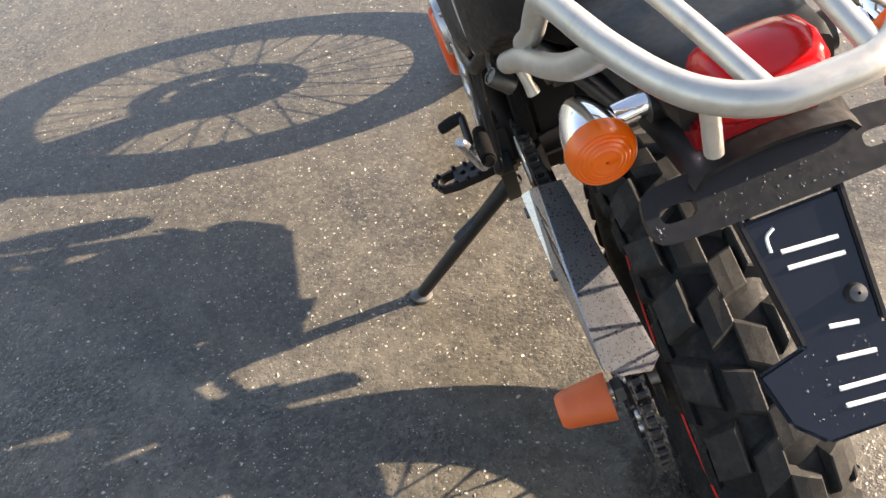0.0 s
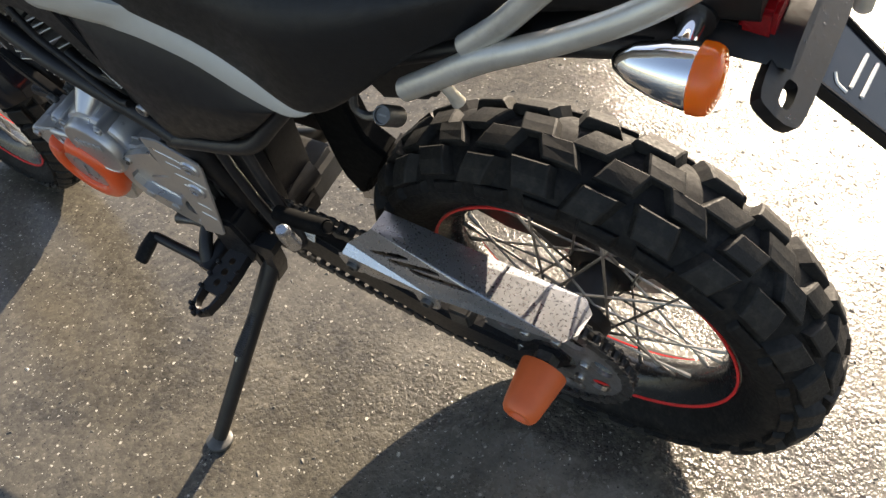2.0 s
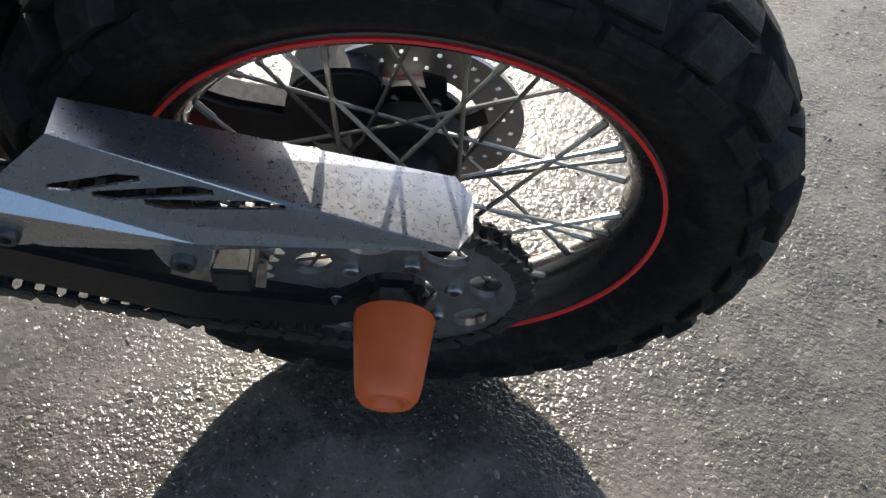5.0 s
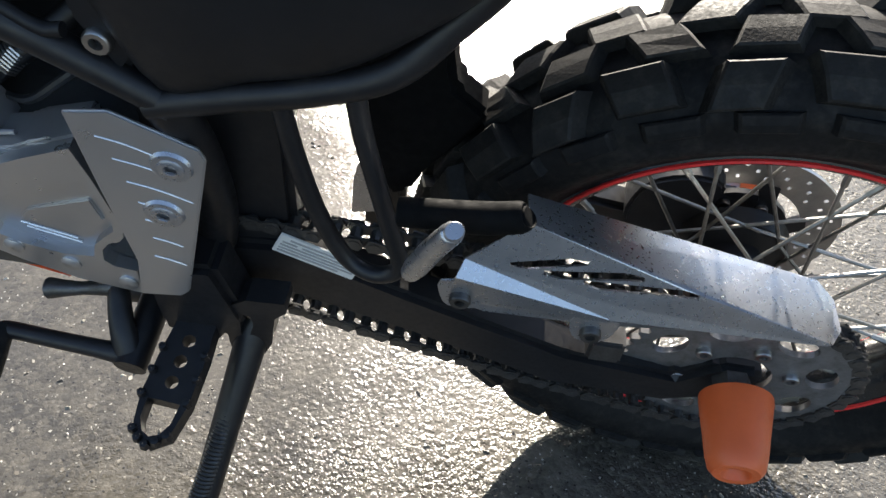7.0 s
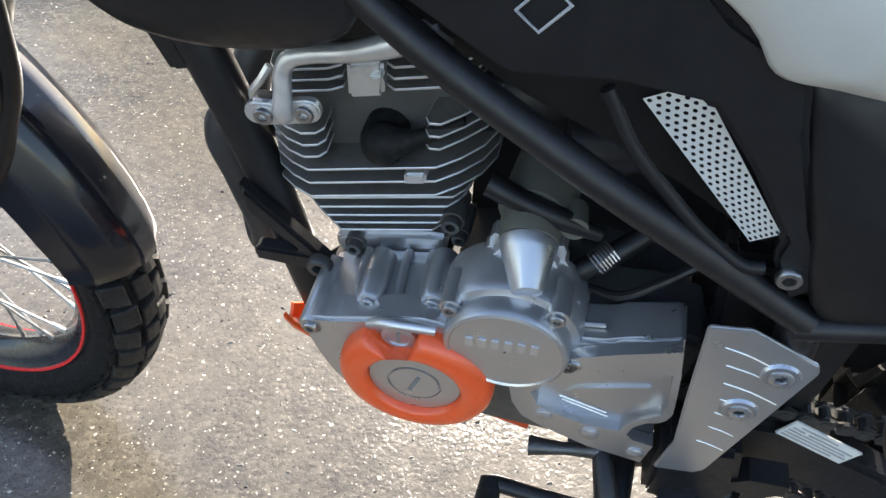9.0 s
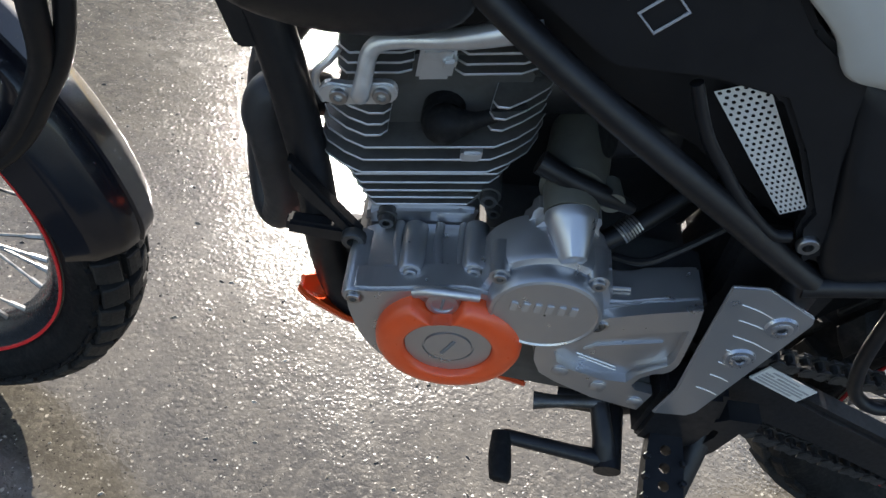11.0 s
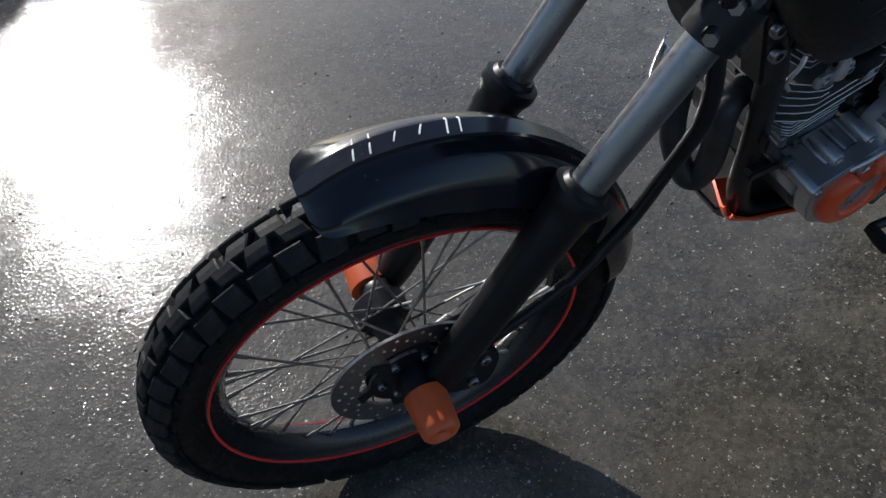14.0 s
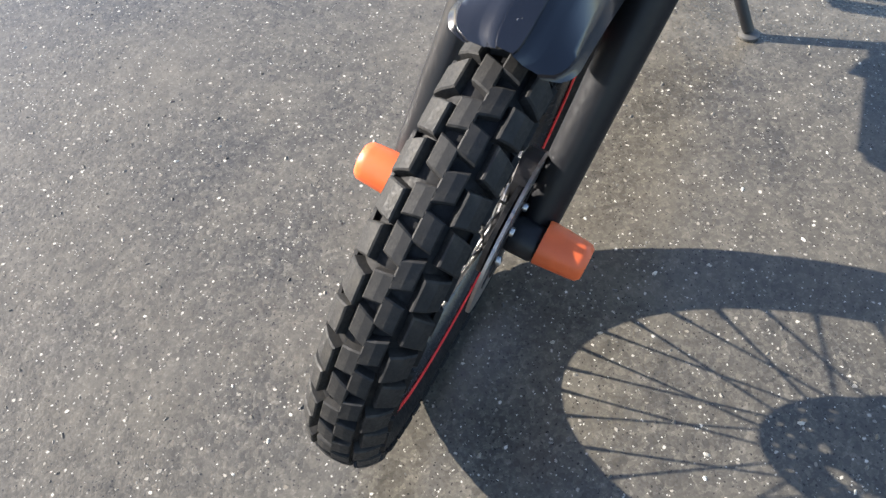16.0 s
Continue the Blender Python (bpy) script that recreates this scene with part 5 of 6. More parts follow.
FB = C + 0.088
# Core colour is dark, so the gaps between fins read as shaded.
bm = loft([[(x + dx, y, z + (x + dx + 0.79) * TILT) for x, y in ((-0.785, -0.016), (-0.71, -0.016), (-0.70, -0.006), (-0.70, 0.09), (-0.71, 0.105), (-0.785, 0.105), (-0.797, 0.09), (-0.797, -0.006))] for z, dx in ((0.470, 0.005), (0.54, 0.0), (0.610, -0.006))])
barrel = part("cylinder", bm, GRIME_SHADE, bike, "finned aluminium cylinder and head")
part("cylinder_head", plate([(-0.822, 0.572), (-0.79, 0.580), (-0.70, 0.606), (-0.684, 0.612), (-0.682, 0.668), (-0.70, 0.692), (-0.80, 0.664), (-0.826, 0.654), (-0.832, 0.610)], -0.026, C + 0.085, 0.006), GRIME_SHADE, barrel, "", Matrix())
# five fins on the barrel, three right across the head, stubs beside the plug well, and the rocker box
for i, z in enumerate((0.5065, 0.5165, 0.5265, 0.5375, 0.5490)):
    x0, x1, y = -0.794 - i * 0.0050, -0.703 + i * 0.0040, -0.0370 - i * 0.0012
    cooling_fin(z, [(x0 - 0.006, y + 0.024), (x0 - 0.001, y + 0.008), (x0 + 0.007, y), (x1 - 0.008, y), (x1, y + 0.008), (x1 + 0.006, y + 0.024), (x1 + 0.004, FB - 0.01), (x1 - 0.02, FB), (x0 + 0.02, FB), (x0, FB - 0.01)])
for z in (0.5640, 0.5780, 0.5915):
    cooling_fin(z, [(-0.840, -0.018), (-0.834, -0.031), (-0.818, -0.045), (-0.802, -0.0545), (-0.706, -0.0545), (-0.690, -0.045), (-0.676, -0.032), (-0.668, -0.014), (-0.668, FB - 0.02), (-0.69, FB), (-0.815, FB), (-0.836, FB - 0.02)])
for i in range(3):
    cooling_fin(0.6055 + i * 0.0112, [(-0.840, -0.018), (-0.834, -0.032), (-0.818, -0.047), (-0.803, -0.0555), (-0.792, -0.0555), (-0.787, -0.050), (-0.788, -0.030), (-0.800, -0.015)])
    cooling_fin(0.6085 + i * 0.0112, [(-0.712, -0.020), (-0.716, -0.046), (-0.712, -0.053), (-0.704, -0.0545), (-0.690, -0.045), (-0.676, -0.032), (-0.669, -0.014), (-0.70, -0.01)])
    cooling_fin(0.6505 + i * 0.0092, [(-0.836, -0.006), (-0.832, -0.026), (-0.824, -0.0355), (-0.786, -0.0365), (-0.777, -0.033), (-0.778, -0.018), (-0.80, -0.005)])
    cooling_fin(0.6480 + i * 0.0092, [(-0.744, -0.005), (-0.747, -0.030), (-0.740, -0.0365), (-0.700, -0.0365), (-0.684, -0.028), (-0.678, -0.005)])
part("head_boss", plate([(-0.729, 0.594), (-0.713, 0.598), (-0.713, 0.609), (-0.729, 0.605)], -0.0562, -0.03, 0.002), CAST, barrel, "", Matrix())
part("rocker_lug", plate([(-0.774, 0.646), (-0.748, 0.653), (-0.748, 0.683), (-0.774, 0.676)], -0.0350, -0.01, 0.003), CAST, barrel, "", Matrix())
part("rocker_lug", plate([(-0.757, 0.664), (-0.747, 0.667), (-0.747, 0.676), (-0.757, 0.673)], -0.0400, -0.03, 0.002), CAST, barrel, "", Matrix())
part("head_edge", tube([(-0.832, -0.028, 0.658), (-0.838, -0.032, 0.648), (-0.846, -0.032, 0.636), (-0.846, -0.030, 0.622), (-0.838, -0.032, 0.610)], 0.0032, n=8), CAST, barrel, "", Matrix())
part("barrel_base", plate([(-0.792, 0.478), (-0.700, 0.497), (-0.698, 0.522), (-0.715, 0.520), (-0.785, 0.502), (-0.794, 0.496)], -0.0350, C + 0.09, 0.004), COVER, barrel, "", Matrix())
part("stamped_bar", plate([(-0.733, 0.505), (-0.705, 0.512), (-0.705, 0.518), (-0.733, 0.511)], -0.0365, -0.034, 0.0005), CAST, barrel, "cast raised bar", Matrix())
for x, z, r in ((-0.695, 0.546, 0.0080), (-0.688, 0.532, 0.0062), (-0.775, 0.496, 0.0072)):
    part("base_bolt", bolt((x, -0.038, z), r, 0.008), DARKSTEEL, barrel, "", Matrix())
    part("bolt_collar", rod((x, -0.01, z), (x, -0.039, z), r * 1.25, n=14), GRIME_SHADE, barrel, "", Matrix())
boot = part("spark_boot", tube([(-0.747, -0.016, 0.622), (-0.747, -0.040, 0.619), (-0.742, -0.047, 0.624), (-0.722, -0.046, 0.632), (-0.690, -0.040, 0.650)], [0.0160, 0.0175, 0.0150, 0.0062, 0.0042], n=18), RUBBER, bike, "black spark plug boot and lead")

part("heat_baffle", plate([(-0.855, 0.664), (-0.805, 0.676), (-0.70, 0.704), (-0.655, 0.716), (-0.655, 0.79), (-0.855, 0.79)], -0.022, C + 0.10, 0.004), PLASTIC, bike, "black plastic baffle over the cylinder head")

# breather pipe on a two-bolt flange
fl_m = [(-0.840, 0.641), (-0.835, 0.652), (-0.818, 0.654), (-0.802, 0.660), (-0.789, 0.662), (-0.784, 0.653), (-0.789, 0.644), (-0.806, 0.639), (-0.820, 0.635), (-0.834, 0.634)]
pipe = part("breather_pipe", tube([(-0.811, -0.052, 0.644), (-0.810, -0.064, 0.650), (-0.809, -0.062, 0.668), (-0.808, -0.059, 0.682), (-0.802, -0.058, 0.692), (-0.787, -0.059, 0.699), (-0.762, -0.063, 0.708), (-0.740, -0.067, 0.719), (-0.700, -0.070, 0.740)], [0.0078, 0.0070, 0.0062, 0.0062, 0.0062, 0.0062, 0.0066, 0.0080, 0.0100], n=14), CAST, bike, "grey aluminium breather pipe")
part("pipe_flange", plate(smooth_outline(fl_m, 3), -0.0625, -0.0550, 0.002), CAST, pipe, "", Matrix())
for x, z in ((-0.825, 0.644), (-0.795, 0.652)):
    part("flange_bolt", bolt((x, -0.0625, z), 0.0068, 0.004), STEEL, pipe, "", Matrix())

# crankcase
bm = plate([(-0.800, 0.455), (-0.795, 0.472), (-0.775, 0.484), (-0.70, 0.500), (-0.66, 0.508), (-0.60, 0.515), (-0.545, 0.505), (-0.50, 0.50), (-0.49, 0.40), (-0.56, 0.335), (-0.70, 0.338), (-0.755, 0.38), (-0.785, 0.42)], -0.085, C + 0.11, 0.010)
case = part("crankcase", bm, GRIME_SHADE, bike, "cast aluminium crankcase")
part("sump", plate([(-0.835, 0.345), (-0.800, 0.305), (-0.770, 0.284), (-0.450, 0.284), (-0.435, 0.300), (-0.440, 0.345)], -0.020, C + 0.07, 0.012), GRIME_SHADE, case, "", Matrix())
part("case_neck", plate([(-0.800, 0.440), (-0.796, 0.474), (-0.775, 0.488), (-0.70, 0.504), (-0.664, 0.510), (-0.664, 0.44)], -0.092, -0.030, 0.007), COVER, case, "machined upper case", Matrix())
bm = plate(smooth_outline([(-0.797, 0.480), (-0.788, 0.435), (-0.760, 0.390), (-0.70, 0.360), (-0.655, 0.378), (-0.646, 0.44), (-0.662, 0.498), (-0.690, 0.512), (-0.715, 0.510), (-0.745, 0.499), (-0.775, 0.489)], 4), -0.112, -0.085, 0.008)
part("case_cover", bm, COVER, case, "machined left engine cover", Matrix())
for x, z, y in ((-0.791, 0.474, -0.112), (-0.748, 0.497, -0.094), (-0.697, 0.511, -0.093), (-0.664, 0.508, -0.100)):
    part("cover_boss", lathe([(0.0105, -0.045), (0.0105, y + 0.003), (0.0090, y), (0.001, y)], 20, at=(x, 0, z)), COVER, case, "", Matrix())
    part("case_bolt", bolt((x, y, z), 0.0062, 0.0035), STEEL, case, "", Matrix())
for x0, z0, x1, z1 in ((-0.762, 0.491, -0.757, 0.490), (-0.728, 0.498, -0.724, 0.498), (-0.708, 0.503, -0.706, 0.503)):
    part("case_rib", tube([(x0, -0.040, z0 + 0.003), (x0, -0.065, z0 + 0.002), (x1, -0.092, z1)], 0.0040, n=10), COVER, case, "", Matrix())
part("case_rib", tube([(-0.742, -0.110, 0.492), (-0.728, -0.114, 0.503), (-0.712, -0.114, 0.505), (-0.690, -0.112, 0.504)], 0.0050, n=10), COVER, case, "", Matrix())

# orange generator cover: a domed ring with a notch for the filler cap, and a silver centre
cx, cz = -0.7035, 0.440
NOTCH = radians(107.0)


def gen_ring(r, y, depth):
    out = []
    for k in range(120):
        a = 2 * math.pi * k / 120
        off = abs((a - NOTCH + math.pi) % (2 * math.pi) - math.pi)
        s = min(1.0, max(0.0, (radians(22) - off) / radians(11)))
        cut = depth * s * s * (3 - 2 * s)
        out.append((cx + (r - cut) * math.cos(a), y, cz + (r - cut) * math.sin(a)))
    return out


bm = loft([gen_ring(0.0640, -0.100, 0.0225), gen_ring(0.0640, -0.116, 0.0225), gen_ring(0.0628, -0.1215, 0.0215), gen_ring(0.0596, -0.1260, 0.0185), gen_ring(0.0542, -0.1290, 0.0125),
           gen_ring(0.0478, -0.1300, 0.0055), gen_ring(0.0418, -0.1290, 0.0), gen_ring(0.0390, -0.1265, 0.0), gen_ring(0.0380, -0.1200, 0.0)], cap=False)
part("generator_cover", bm, PAINT, bike, "orange painted generator cover ring", smooth=50)
bm = lathe([(0.0385, -0.116), (0.0375, -0.1225), (0.0225, -0.1230), (0.0222, -0.1212), (0.0207, -0.1212), (0.0203, -0.1235), (0.001, -0.1238)], 56, at=(cx, 0, cz))
gc = part("cover_centre", bm, COVER, bike, "silver round inspection cap with a slot")
part("cap_slot", box((-0.0016, -0.0008, -0.011), (0.0016, 0.0006, 0.011), 0), GREY, gc, "", Matrix.Translation((cx, -0.1238, cz)) @ Matrix.Rotation(radians(20), 4, "Y"))
bm = lathe([(0.0150, -0.090), (0.0150, -0.114), (0.0135, -0.1175), (0.0095, -0.1180), (0.0088, -0.1165), (0.001, -0.1165)], 28, at=(-0.718, 0, 0.491))
cp = part("filler_cap", bm, COVER, bike, "small silver slotted timing cap")
part("cap_slot", box((-0.7192, -0.1172, 0.484), (-0.7168, -0.1158, 0.498), 0), GREY, cp, "", Matrix())

# round starter-gear cover with cast lettering bars, and the starter cone
RX, RZ = -0.636, 0.507
bm = lathe([(0.0560, -0.060), (0.0555, -0.098), (0.0530, -0.104), (0.0478, -0.106), (0.0475, -0.117), (0.0455, -0.1215), (0.0430, -0.1225), (0.0415, -0.1212), (0.001, -0.1212)], 56, at=(RX, 0, RZ))
rc = part("round_cover", bm, COVER, bike, "round silver gear cover with cast lettering")
for k in range(6):
    x = RX - 0.030 + k * 0.0096
    part("lettering_bar", box((x, -0.1228, RZ + 0.001 + k * 0.0010), (x + 0.0058, -0.1208, RZ + 0.012 + k * 0.0010), 0.0006), CAST, rc, "cast raised bar", Matrix())
for a in (147, 52, 255, 350):
    x, z = RX + 0.0525 * math.cos(radians(a)), RZ + 0.0525 * math.sin(radians(a))
    part("bolt_lug", rod((x, -0.080, z), (x, -0.112, z), 0.0085, n=16), COVER, rc, "", Matrix())
    part("cover_bolt", bolt((x, -0.112, z), 0.0060, 0.004), STEEL, rc, "", Matrix())
part("starter_cone", tube([(-0.6280, -0.1050, 0.5600), (-0.6283, -0.1035, 0.5605), (-0.6325, -0.0765, 0.5715), (-0.6330, -0.0740, 0.5725), (-0.6335, -0.0690, 0.5740)], [0.0092, 0.0112, 0.0198, 0.0210, 0.0210], n=28, straight=True), COVER, bike, "silver starter motor nose")
part("nose_saddle", plate([(-0.664, 0.535), (-0.604, 0.535), (-0.602, 0.560), (-0.612, 0.580), (-0.655, 0.580), (-0.666, 0.560)], -0.074, -0.045, 0.008), COVER, rc, "", Matrix())
part("starter_collar", tube([(-0.6336, -0.0695, 0.5745), (-0.634, -0.060, 0.577), (-0.634, -0.035, 0.580)], [0.0215, 0.0228, 0.0228], n=24, straight=True), OLIVE, bike, "olive grey starter collar")
part("starter_motor", rod((-0.634, -0.048, 0.580), (-0.620, 0.06, 0.588), 0.027, n=28), OLIVE, bike, "dusty starter motor")
part("motor_terminal", rod((-0.606, -0.040, 0.586), (-0.604, -0.062, 0.588), 0.010, n=16), OLIVE, bike, "round olive end of a motor terminal")

# sprocket cover
SPC = [(-0.629, 0.448), (-0.625, 0.465), (-0.616, 0.478), (-0.593, 0.504), (-0.568, 0.518), (-0.552, 0.526), (-0.514, 0.543), (-0.508, 0.514), (-0.503, 0.478), (-0.501, 0.460), (-0.503, 0.449), (-0.508, 0.442), (-0.517, 0.438), (-0.525, 0.428), (-0.528, 0.414), (-0.522, 0.407), (-0.504, 0.404), (-0.508, 0.372), (-0.556, 0.381), (-0.597, 0.398), (-0.615, 0.409), (-0.625, 0.428)]
INN = [(-0.611, 0.448), (-0.603, 0.463), (-0.578, 0.483), (-0.514, 0.511), (-0.508, 0.466), (-0.510, 0.455), (-0.519, 0.446), (-0.530, 0.434), (-0.535, 0.418), (-0.559, 0.416), (-0.588, 0.423), (-0.604, 0.432)]
spc = part("sprocket_cover", plate(SPC, -0.1045, -0.080, 0.003), COVER, bike, "silver sprocket cover with a raised rim and bolts")
part("cover_rim", holed_plate([((x + 0.565) * 0.985 - 0.565, (z - 0.46) * 0.98 + 0.46) for x, z in SPC], [INN], -0.1140, -0.1035), COVER, spc, "", Matrix(), smooth=30)
part("cover_panel", plate([(-0.585, 0.447), (-0.576, 0.458), (-0.523, 0.480), (-0.519, 0.457), (-0.523, 0.450), (-0.530, 0.442), (-0.538, 0.430)], -0.1070, -0.1035, 0.001), COVER, spc, "", Matrix())
for i in range(2):
    part("cover_ridge", rod((-0.588 + i * 0.003, -0.1052, 0.439 - i * 0.005), (-0.548 + i * 0.002, -0.1052, 0.427 - i * 0.005), 0.0010, n=6), ALU, spc, "", Matrix())
part("upper_case", plate([(-0.604, 0.490), (-0.512, 0.480), (-0.5125, 0.541), (-0.555, 0.527), (-0.562, 0.521), (-0.604, 0.512)], -0.1030, -0.066, 0.003), COVER, spc, "", Matrix())
part("case_tab", plate([(-0.598, 0.505), (-0.589, 0.505), (-0.589, 0.541), (-0.599, 0.539)], -0.088, -0.083, 0.001), COVER, spc, "", Matrix())
part("case_edge", rod((-0.596, -0.090, 0.5165), (-0.567, -0.090, 0.5225), 0.0022, n=8), COVER, spc, "", Matrix())
for x, z in ((-0.597, 0.4185), (-0.557, 0.4045), (-0.516, 0.3880)):
    part("cover_bolt", lathe([(0.0082, -0.108), (0.0078, -0.1155), (0.0055, -0.1170), (0.001, -0.1173)], 20, at=(x, 0, z)), COVER, spc, "", Matrix())
for x, z in ((-0.589, 0.4965), (-0.632, 0.478)):
    part("cover_bolt", bolt((x, -0.1140, z), 0.0070, 0.003), DARKSTEEL if x > -0.62 else STEEL, spc, "", Matrix())
part("inner_case", plate([(-0.66, 0.385), (-0.50, 0.385), (-0.49, 0.51), (-0.53, 0.52), (-0.60, 0.51), (-0.66, 0.51)], -0.082, -0.02, 0.006), GRIME_SHADE, spc, "", Matrix())

# heel plate with pressed ribs, turned a little on its bolts
SEAT = Matrix(((1.0635, -0.0661, 0.0059, 0.0112), (0.0477, 0.9594, 0.0531, -0.0003), (-0.0579, 0.0389, 0.9650, -0.0158), (0, 0, 0, 1)))


def seated(bm):
    bm.transform(SEAT)
    return bm


bm = plate([(-0.499, 0.590), (-0.472, 0.595), (-0.424, 0.571), (-0.421, 0.562), (-0.455, 0.410), (-0.462, 0.402), (-0.492, 0.398), (-0.486, 0.441), (-0.493, 0.515)], -0.128, -0.1245, 0.0012)
heel = part("heel_plate", seated(bm), COVER, bike, "silver pressed heel guard plate")
for i, (x, z, l) in enumerate(((-0.484, 0.572, 0.036), (-0.478, 0.553, 0.045), (-0.474, 0.532, 0.045), (-0.471, 0.512, 0.012), (-0.470, 0.494, 0.010), (-0.469, 0.474, 0.022), (-0.472, 0.452, 0.024))):
    part("pressed_rib", seated(tube([(x, -0.1278, z), (x + l * 0.42, -0.1281, z - l * 0.10), (x + l * 0.86, -0.1278, z - l * 0.30)], 0.0009, n=6)), COVER, heel, "", Matrix())
for x, z in ((-0.443, 0.553), (-0.456, 0.504)):
    part("heel_washer", seated(lathe([(0.005, -0.1275), (0.0135, -0.1278), (0.0120, -0.1305), (0.0095, -0.1310), (0.005, -0.1295)], 28, at=(x, 0, z))), ALU, heel, "", Matrix())
    part("heel_bolt", seated(bolt((x, -0.1298, z), 0.0085, 0.0022)), ALU, heel, "", Matrix())

# throttle body, cables and hoses behind the barrel
part("air_box", plate([(-0.80, 0.80), (-0.74, 0.755), (-0.66, 0.705), (-0.56, 0.66), (-0.47, 0.605), (-0.36, 0.62), (-0.36, 0.76), (-0.50, 0.79), (-0.62, 0.86), (-0.78, 0.90)], -0.075, 2 * C + 0.075, 0.01), PLASTIC, bike, "black plastic air box")
part("frame_plate", plate([(-0.50, 0.60), (-0.40, 0.605), (-0.395, 0.56), (-0.410, 0.44), (-0.42, 0.37), (-0.48, 0.36), (-0.505, 0.42), (-0.49, 0.52)], -0.046, 0.03, 0.008), FRAME, bike)
part("frame_plate", plate([(-0.50, 0.60), (-0.385, 0.605), (-0.386, 0.52), (-0.389, 0.43), (-0.405, 0.37), (-0.48, 0.36), (-0.505, 0.42), (-0.49, 0.52)], -0.07, -0.047, 0.006), FRAME, bike)
part("rear_shock", rod((-0.338, C + 0.01, 0.40), (-0.362, C + 0.01, 0.70), 0.018, n=20), RUBBER, bike)
# Black block added to keep sun and bright ground out of the gap.
part("sun_blocker", plate([(-0.47, 0.44), (-0.385, 0.44), (-0.372, 0.52), (-0.372, 0.60), (-0.36, 0.66), (-0.47, 0.66)], C + 0.02, C + 0.09, 0.006), PLASTIC, bike)
part("engine_mount", plate([(-0.69, 0.49), (-0.50, 0.49), (-0.46, 0.60), (-0.50, 0.68), (-0.62, 0.74), (-0.70, 0.72), (-0.69, 0.62)], 0.02, 0.075, 0.006), FRAME, bike, "black engine mount and rubber intake behind the cylinder")
part("shock_link", plate([(-0.361, 0.396), (-0.352, 0.404), (-0.341, 0.372), (-0.338, 0.310), (-0.376, 0.299), (-0.372, 0.350)], 0.050, 0.058, 0.002), ALU, bike, "bare aluminium suspension link plate")
# Added plate that hides bright ground seen past the swingarm.
part("gap_blocker", plate([(-0.368, 0.250), (-0.330, 0.240), (-0.325, 0.32), (-0.335, 0.352), (-0.366, 0.355)], 0.070, 0.098, 0.006), FRAME, bike, "black plate added to darken a gap by the swingarm")
part("intake_boot", tube([(-0.69, 0.0, 0.64), (-0.64, 0.01, 0.65), (-0.58, 0.02, 0.66)], [0.026, 0.03, 0.032], n=20), PLASTIC, bike)
part("throttle_body", rod((-0.62, -0.02, 0.63), (-0.57, -0.01, 0.635), 0.026), FRAME, bike)
part("clutch_cable", tube([(-0.668, -0.050, 0.606), (-0.645, -0.055, 0.600), (-0.615, -0.058, 0.592), (-0.585, -0.055, 0.580)], [0.010, 0.0085, 0.0085, 0.0055], n=12), PLASTIC, bike, "black rubber cable boot")
coil = [(-0.002 + k * 0.00033, 0.0095 * math.cos(k * 0.78), 0.0095 * math.sin(k * 0.78)) for k in range(57)]
bm = tube(coil, 0.0011, n=6, straight=True)
part("hose_spring", bm, STEEL, bike, "small steel spring on a hose", Matrix.Translation((-0.582, -0.053, 0.547)) @ Matrix.Rotation(radians(35), 4, "Z") @ Matrix.Rotation(radians(-32), 4, "Y"))
part("side_hose", tube([(-0.600, -0.060, 0.535), (-0.582, -0.053, 0.547), (-0.560, -0.040, 0.560), (-0.53, -0.02, 0.58)], 0.009, n=10), PLASTIC, bike)
part("thin_wire", tube([(-0.585, -0.060, 0.525), (-0.56, -0.070, 0.535), (-0.535, -0.065, 0.552), (-0.50, -0.05, 0.575)], 0.0035, n=8), PLASTIC, bike)

# exhaust header and its shield
bm = tube([(-0.79, C + 0.005, 0.560), (-0.835, C - 0.005, 0.566), (-0.868, C - 0.018, 0.575), (-0.886, C - 0.026, 0.575), (-0.892, C - 0.030, 0.555), (-0.884, C - 0.030, 0.520), (-0.873, C - 0.027, 0.456), (-0.876, C - 0.021, 0.425), (-0.886, C - 0.010, 0.423), (-0.896, C + 0.010, 0.449), (-0.902, C + 0.030, 0.491), (-0.901, C + 0.042, 0.555), (-0.880, C + 0.060, 0.60), (-0.82, C + 0.10, 0.64), (-0.75, C + 0.13, 0.66)], 0.0185, n=20)
part("exhaust_header", bm, HEADER, bike, "matt black looped exhaust header")
bm = loft([[(-0.892 + 0.0012 * (k - 3) * (k - 3) * 0.4 - (0.012 + 0.0015 * k) * math.sin(a), 0.108 + (0.014 + 0.0028 * min(k, 5)) * math.cos(a), 0.462 + 0.016 * k) for a in [math.pi * j / 10 for j in range(11)]] for k in range(9)], closed_ring=False)
thicken(bm, 0.0015)
part("heat_shield", bm, CHROME, bike, "chromed exhaust heat shield")

# skid plate
bm = bmesh.new()
rows = []
for x, z in ((-0.846, 0.383), (-0.838, 0.371), (-0.800, 0.350), (-0.700, 0.324), (-0.605, 0.314)):
    wide = min(0.044, 0.010 + 0.75 * (x + 0.846))
    left = -0.052 - 0.10 * (x + 0.846)
    rows.append([(x, left + wide * (1 + t), z + (0.006 if t == -1 else 0.0 if t == 1 else -0.010 * (1 - t * t))) for t in (-1, -0.92, -0.5, 0, 0.5, 0.92, 1)])
loft(rows, bm, closed_ring=False)
thicken(bm, 0.004)
part("skid_plate", bm, PAINT, bike, "orange painted skid plate under the engine")

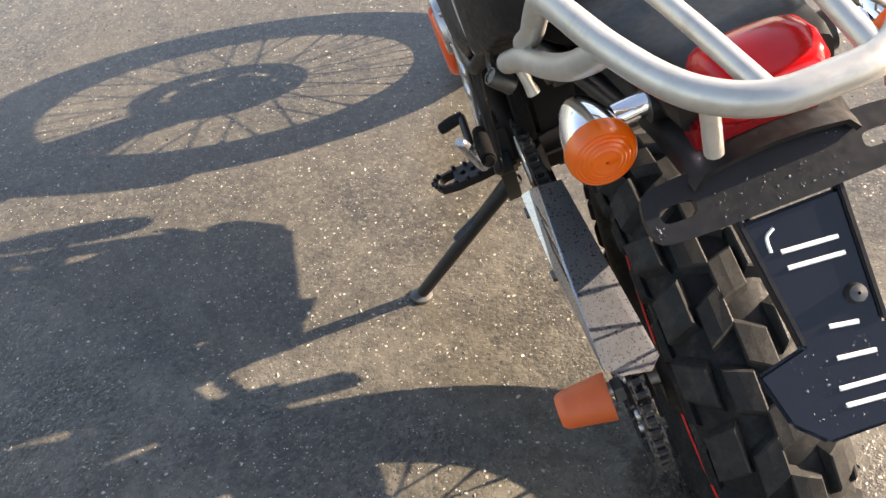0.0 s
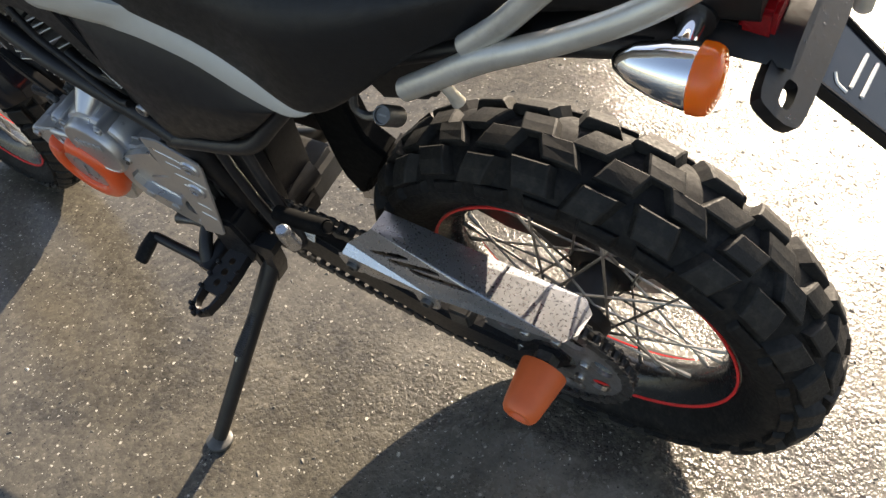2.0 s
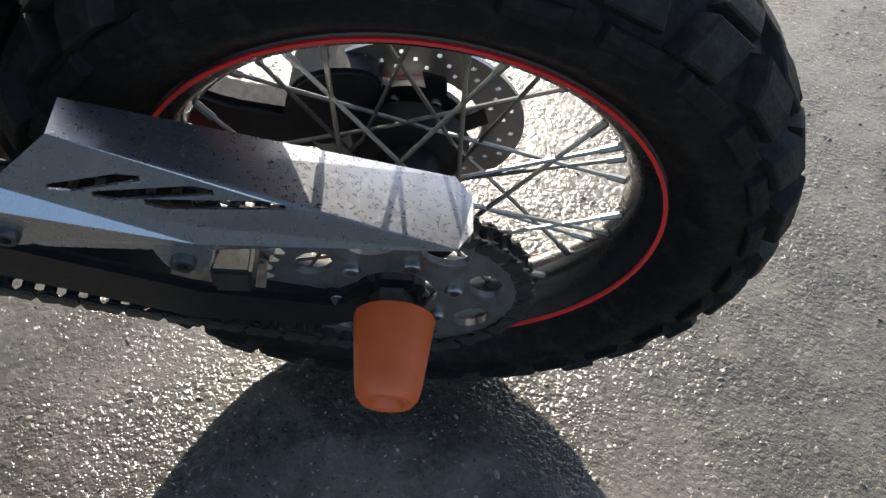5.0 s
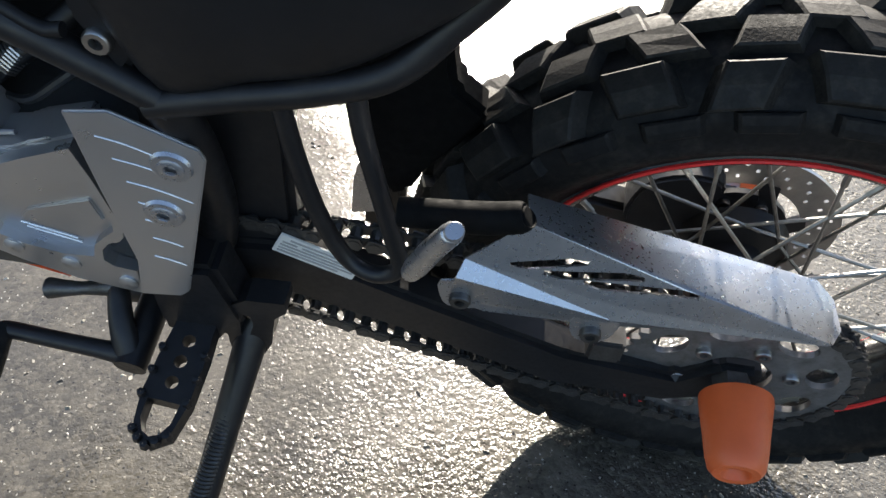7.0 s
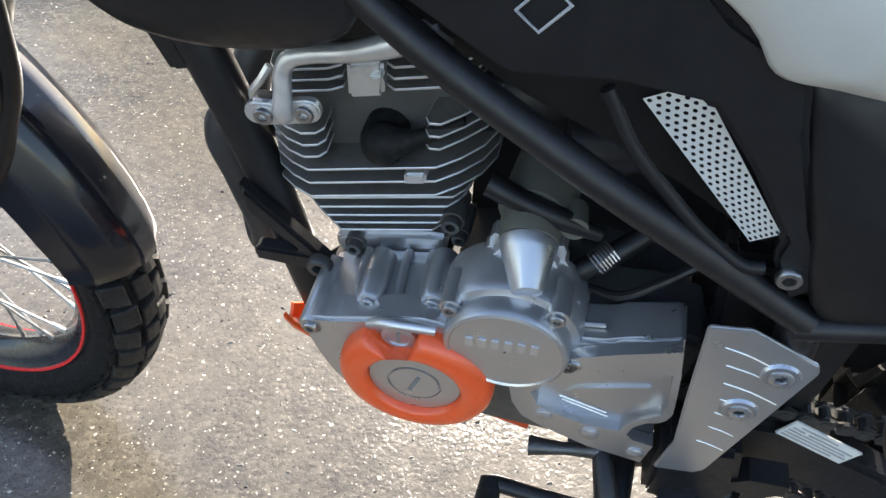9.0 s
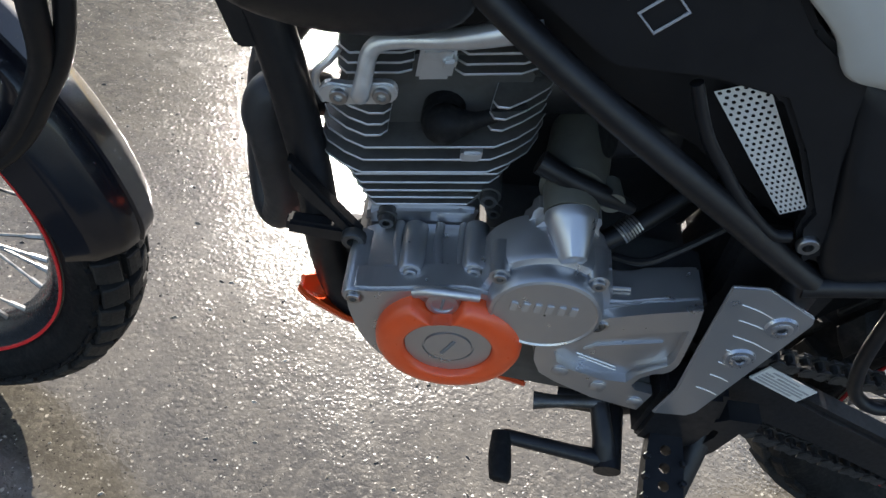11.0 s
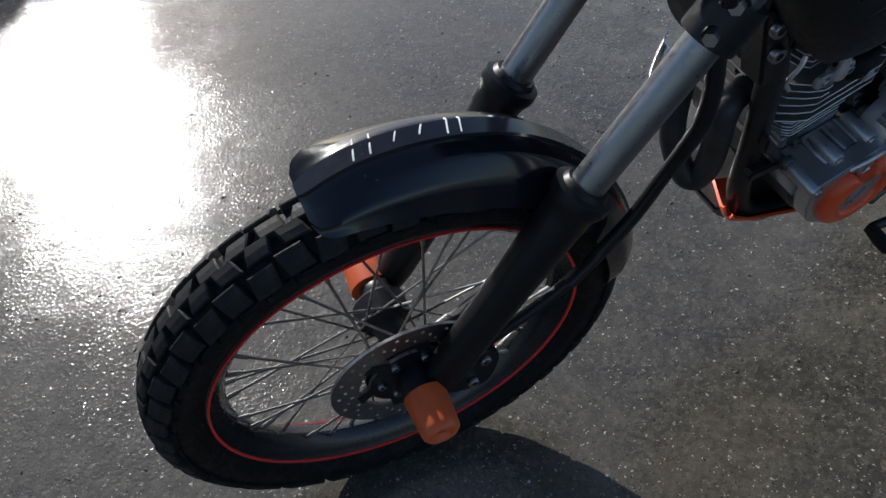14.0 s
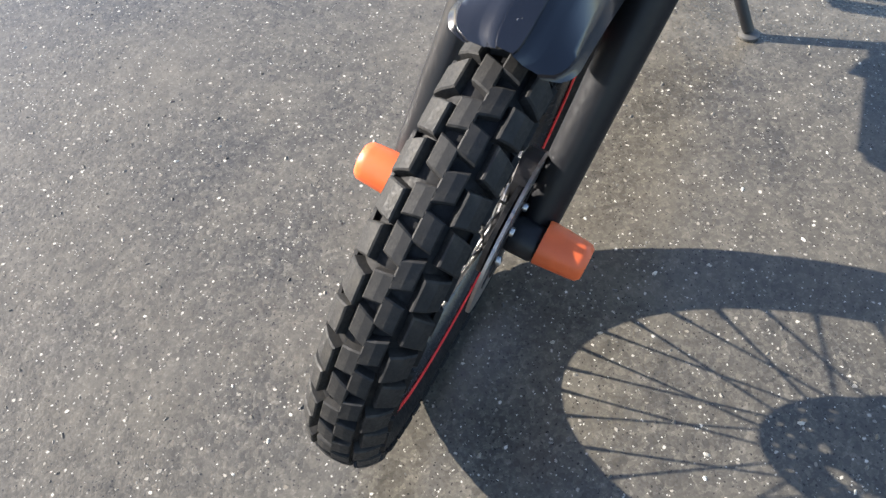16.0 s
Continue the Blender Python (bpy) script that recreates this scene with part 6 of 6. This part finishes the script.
part("lower_bracket", plate([(-0.826, 0.43), (-0.812, 0.372), (-0.766, 0.338), (-0.69, 0.326), (-0.69, 0.40), (-0.74, 0.41), (-0.79, 0.47)], C - 0.050, C - 0.042, 0.003), FRAME, bike, "black lower engine bracket")

# foot controls
part("peg_mount", plate([(-0.50, 0.42), (-0.44, 0.43), (-0.425, 0.36), (-0.45, 0.32), (-0.50, 0.33)], -0.120, -0.08, 0.006), FRAME, bike)
bm = bmesh.new()
ring = [(-0.497, 0.300), (-0.452, 0.318), (-0.448, 0.345), (-0.497, 0.345)]
base = Matrix.Translation((-0.468, -0.116, 0.347)) @ Matrix.Rotation(radians(-5.5), 4, "Z") @ Matrix.Rotation(radians(6), 4, "X")
o = [(-0.016, 0.0), (-0.019, -0.030), (-0.020, -0.070), (-0.015, -0.098), (0.0, -0.108), (0.015, -0.098), (0.020, -0.070), (0.019, -0.030), (0.016, 0.0)]
bores = [[(0.0055 * math.cos(a), y + 0.0055 * math.sin(a)) for a in [2 * math.pi * k / 14 for k in range(14)]] for y in (-0.020, -0.038, -0.056)]
bores.append([(-0.0135, -0.072), (-0.0125, -0.088), (-0.007, -0.098), (0.0, -0.101), (0.007, -0.098), (0.0125, -0.088), (0.0135, -0.072)])
peg = holed_plate(o, bores, -0.016, 0.0)
for v in peg.verts:
    v.co = Vector((v.co.x, v.co.z, v.co.y))
bmesh.ops.recalc_face_normals(peg, faces=peg.faces)
footpeg = part("foot_peg", peg, FRAME, bike, "black open metal foot peg with teeth", base)
tooth = bmesh.new()
lathe([(0.0042, -0.002), (0.0032, 0.005), (0.0005, 0.0055)], 6, "Z", bm=tooth)
first = None
for x, y in o[1:-1] + [(-0.0195, -0.05), (0.0195, -0.05), (-0.008, -0.104), (0.008, -0.104)]:
    m = Matrix.Translation((x * 0.93, y, 0.0))
    if first is None:
        first = part("peg_tooth", tooth, FRAME, footpeg, "", m)
    else:
        t_ = new("peg_tooth", first.data)
        t_.parent, t_.matrix_basis = footpeg, m

bm = tube([(-0.538, -0.101, 0.355), (-0.536, -0.110, 0.350), (-0.530, -0.128, 0.338), (-0.523, -0.141, 0.321)], [0.0085, 0.0095, 0.0105, 0.0130], n=12)
tube([(-0.520, -0.143, 0.319), (-0.550, -0.143, 0.323), (-0.590, -0.142, 0.327), (-0.622, -0.141, 0.330), (-0.630, -0.143, 0.330)], [0.0105, 0.0080, 0.0075, 0.0075, 0.0080], n=12, bm=bm)
sh = part("shift_lever", bm, FRAME, bike, "black gear shift lever")
part("toe_rubber", tube([(-0.629, -0.138, 0.331), (-0.629, -0.160, 0.327), (-0.627, -0.180, 0.323), (-0.627, -0.184, 0.322)], [0.0095, 0.0112, 0.0105, 0.0070], n=14), RUBBER, sh, "", Matrix())
part("shift_rod", tube([(-0.601, -0.103, 0.341), (-0.588, -0.103, 0.344), (-0.570, -0.102, 0.347), (-0.550, -0.101, 0.352), (-0.538, -0.100, 0.354)], [0.0095, 0.0075, 0.0058, 0.0075, 0.0098], n=12), DARKSTEEL, sh, "", Matrix())
part("shift_pivot", rod((-0.520, -0.154, 0.317), (-0.517, -0.09, 0.325), 0.0135), FRAME, sh, "", Matrix())

# side stand, sprung back bar and foot pad
inv = bike.matrix_world.inverted()
foot_at = inv @ Vector((-0.400, -0.283, 0.012))
top_at = Vector((-0.424, -0.098, 0.335))
bm = tube([top_at, top_at.lerp(foot_at, 0.3), foot_at], [0.0145, 0.0125, 0.0115], n=16, straight=True)
stand = part("side_stand", bm, FRAME, bike, "black steel side stand")
part("stand_lug", holed_plate([(-0.444, 0.372), (-0.422, 0.389), (-0.391, 0.391), (-0.391, 0.378), (-0.402, 0.366), (-0.409, 0.324), (-0.424, 0.290), (-0.446, 0.280), (-0.446, 0.320)], [[(-0.434, 0.330), (-0.427, 0.332), (-0.421, 0.352), (-0.422, 0.364), (-0.428, 0.366), (-0.432, 0.352)]], -0.117, -0.095), FRAME, stand, "", Matrix(), smooth=30)
d = (foot_at - top_at).normalized()
pad = inv @ Matrix.Translation((-0.400, -0.286, 0.006))
part("foot_pad", lathe([(0.001, 0.005), (0.016, 0.004), (0.021, 0.001), (0.021, -0.004), (0.001, -0.006)], 24, "Z"), GRIME_SHADE, stand, "worn dirty steel foot pad", pad)
a = top_at + Vector((-0.006, -0.028, -0.03))
b = top_at.lerp(foot_at, 0.52) + Vector((-0.006, -0.016, 0.0))
ax = (b - a).normalized()
n1 = ax.orthogonal().normalized()
n2 = ax.cross(n1)
c0, c1 = a.lerp(b, 0.22), a.lerp(b, 0.92)
turns = 26
coil = [c0.lerp(c1, k / (turns * 10)) + (n1 * math.cos(2 * math.pi * k / 10) + n2 * math.sin(2 * math.pi * k / 10)) * 0.0075 for k in range(turns * 10 + 1)]
spr = part("stand_spring", tube(coil, 0.0016, n=5, straight=True), DARKSTEEL, stand, "black coil return spring", Matrix())
part("spring_hook", rod(a, c0, 0.002, n=6), STEEL, spr, "", Matrix())
part("spring_hook", rod(c1, b, 0.002, n=6), STEEL, spr, "", Matrix())

# rear brake caliper and muffler on the far side
bm = plate(smooth_outline([(-0.108, 0.0), (-0.098, 0.058), (-0.06, 0.080), (-0.028, 0.072), (-0.036, 0.03), (-0.07, -0.02)], 4), mr + 0.050, mr + 0.105, 0.010)
part("rear_caliper", bm, FRAME, bike, "dark rear brake caliper", REAR)
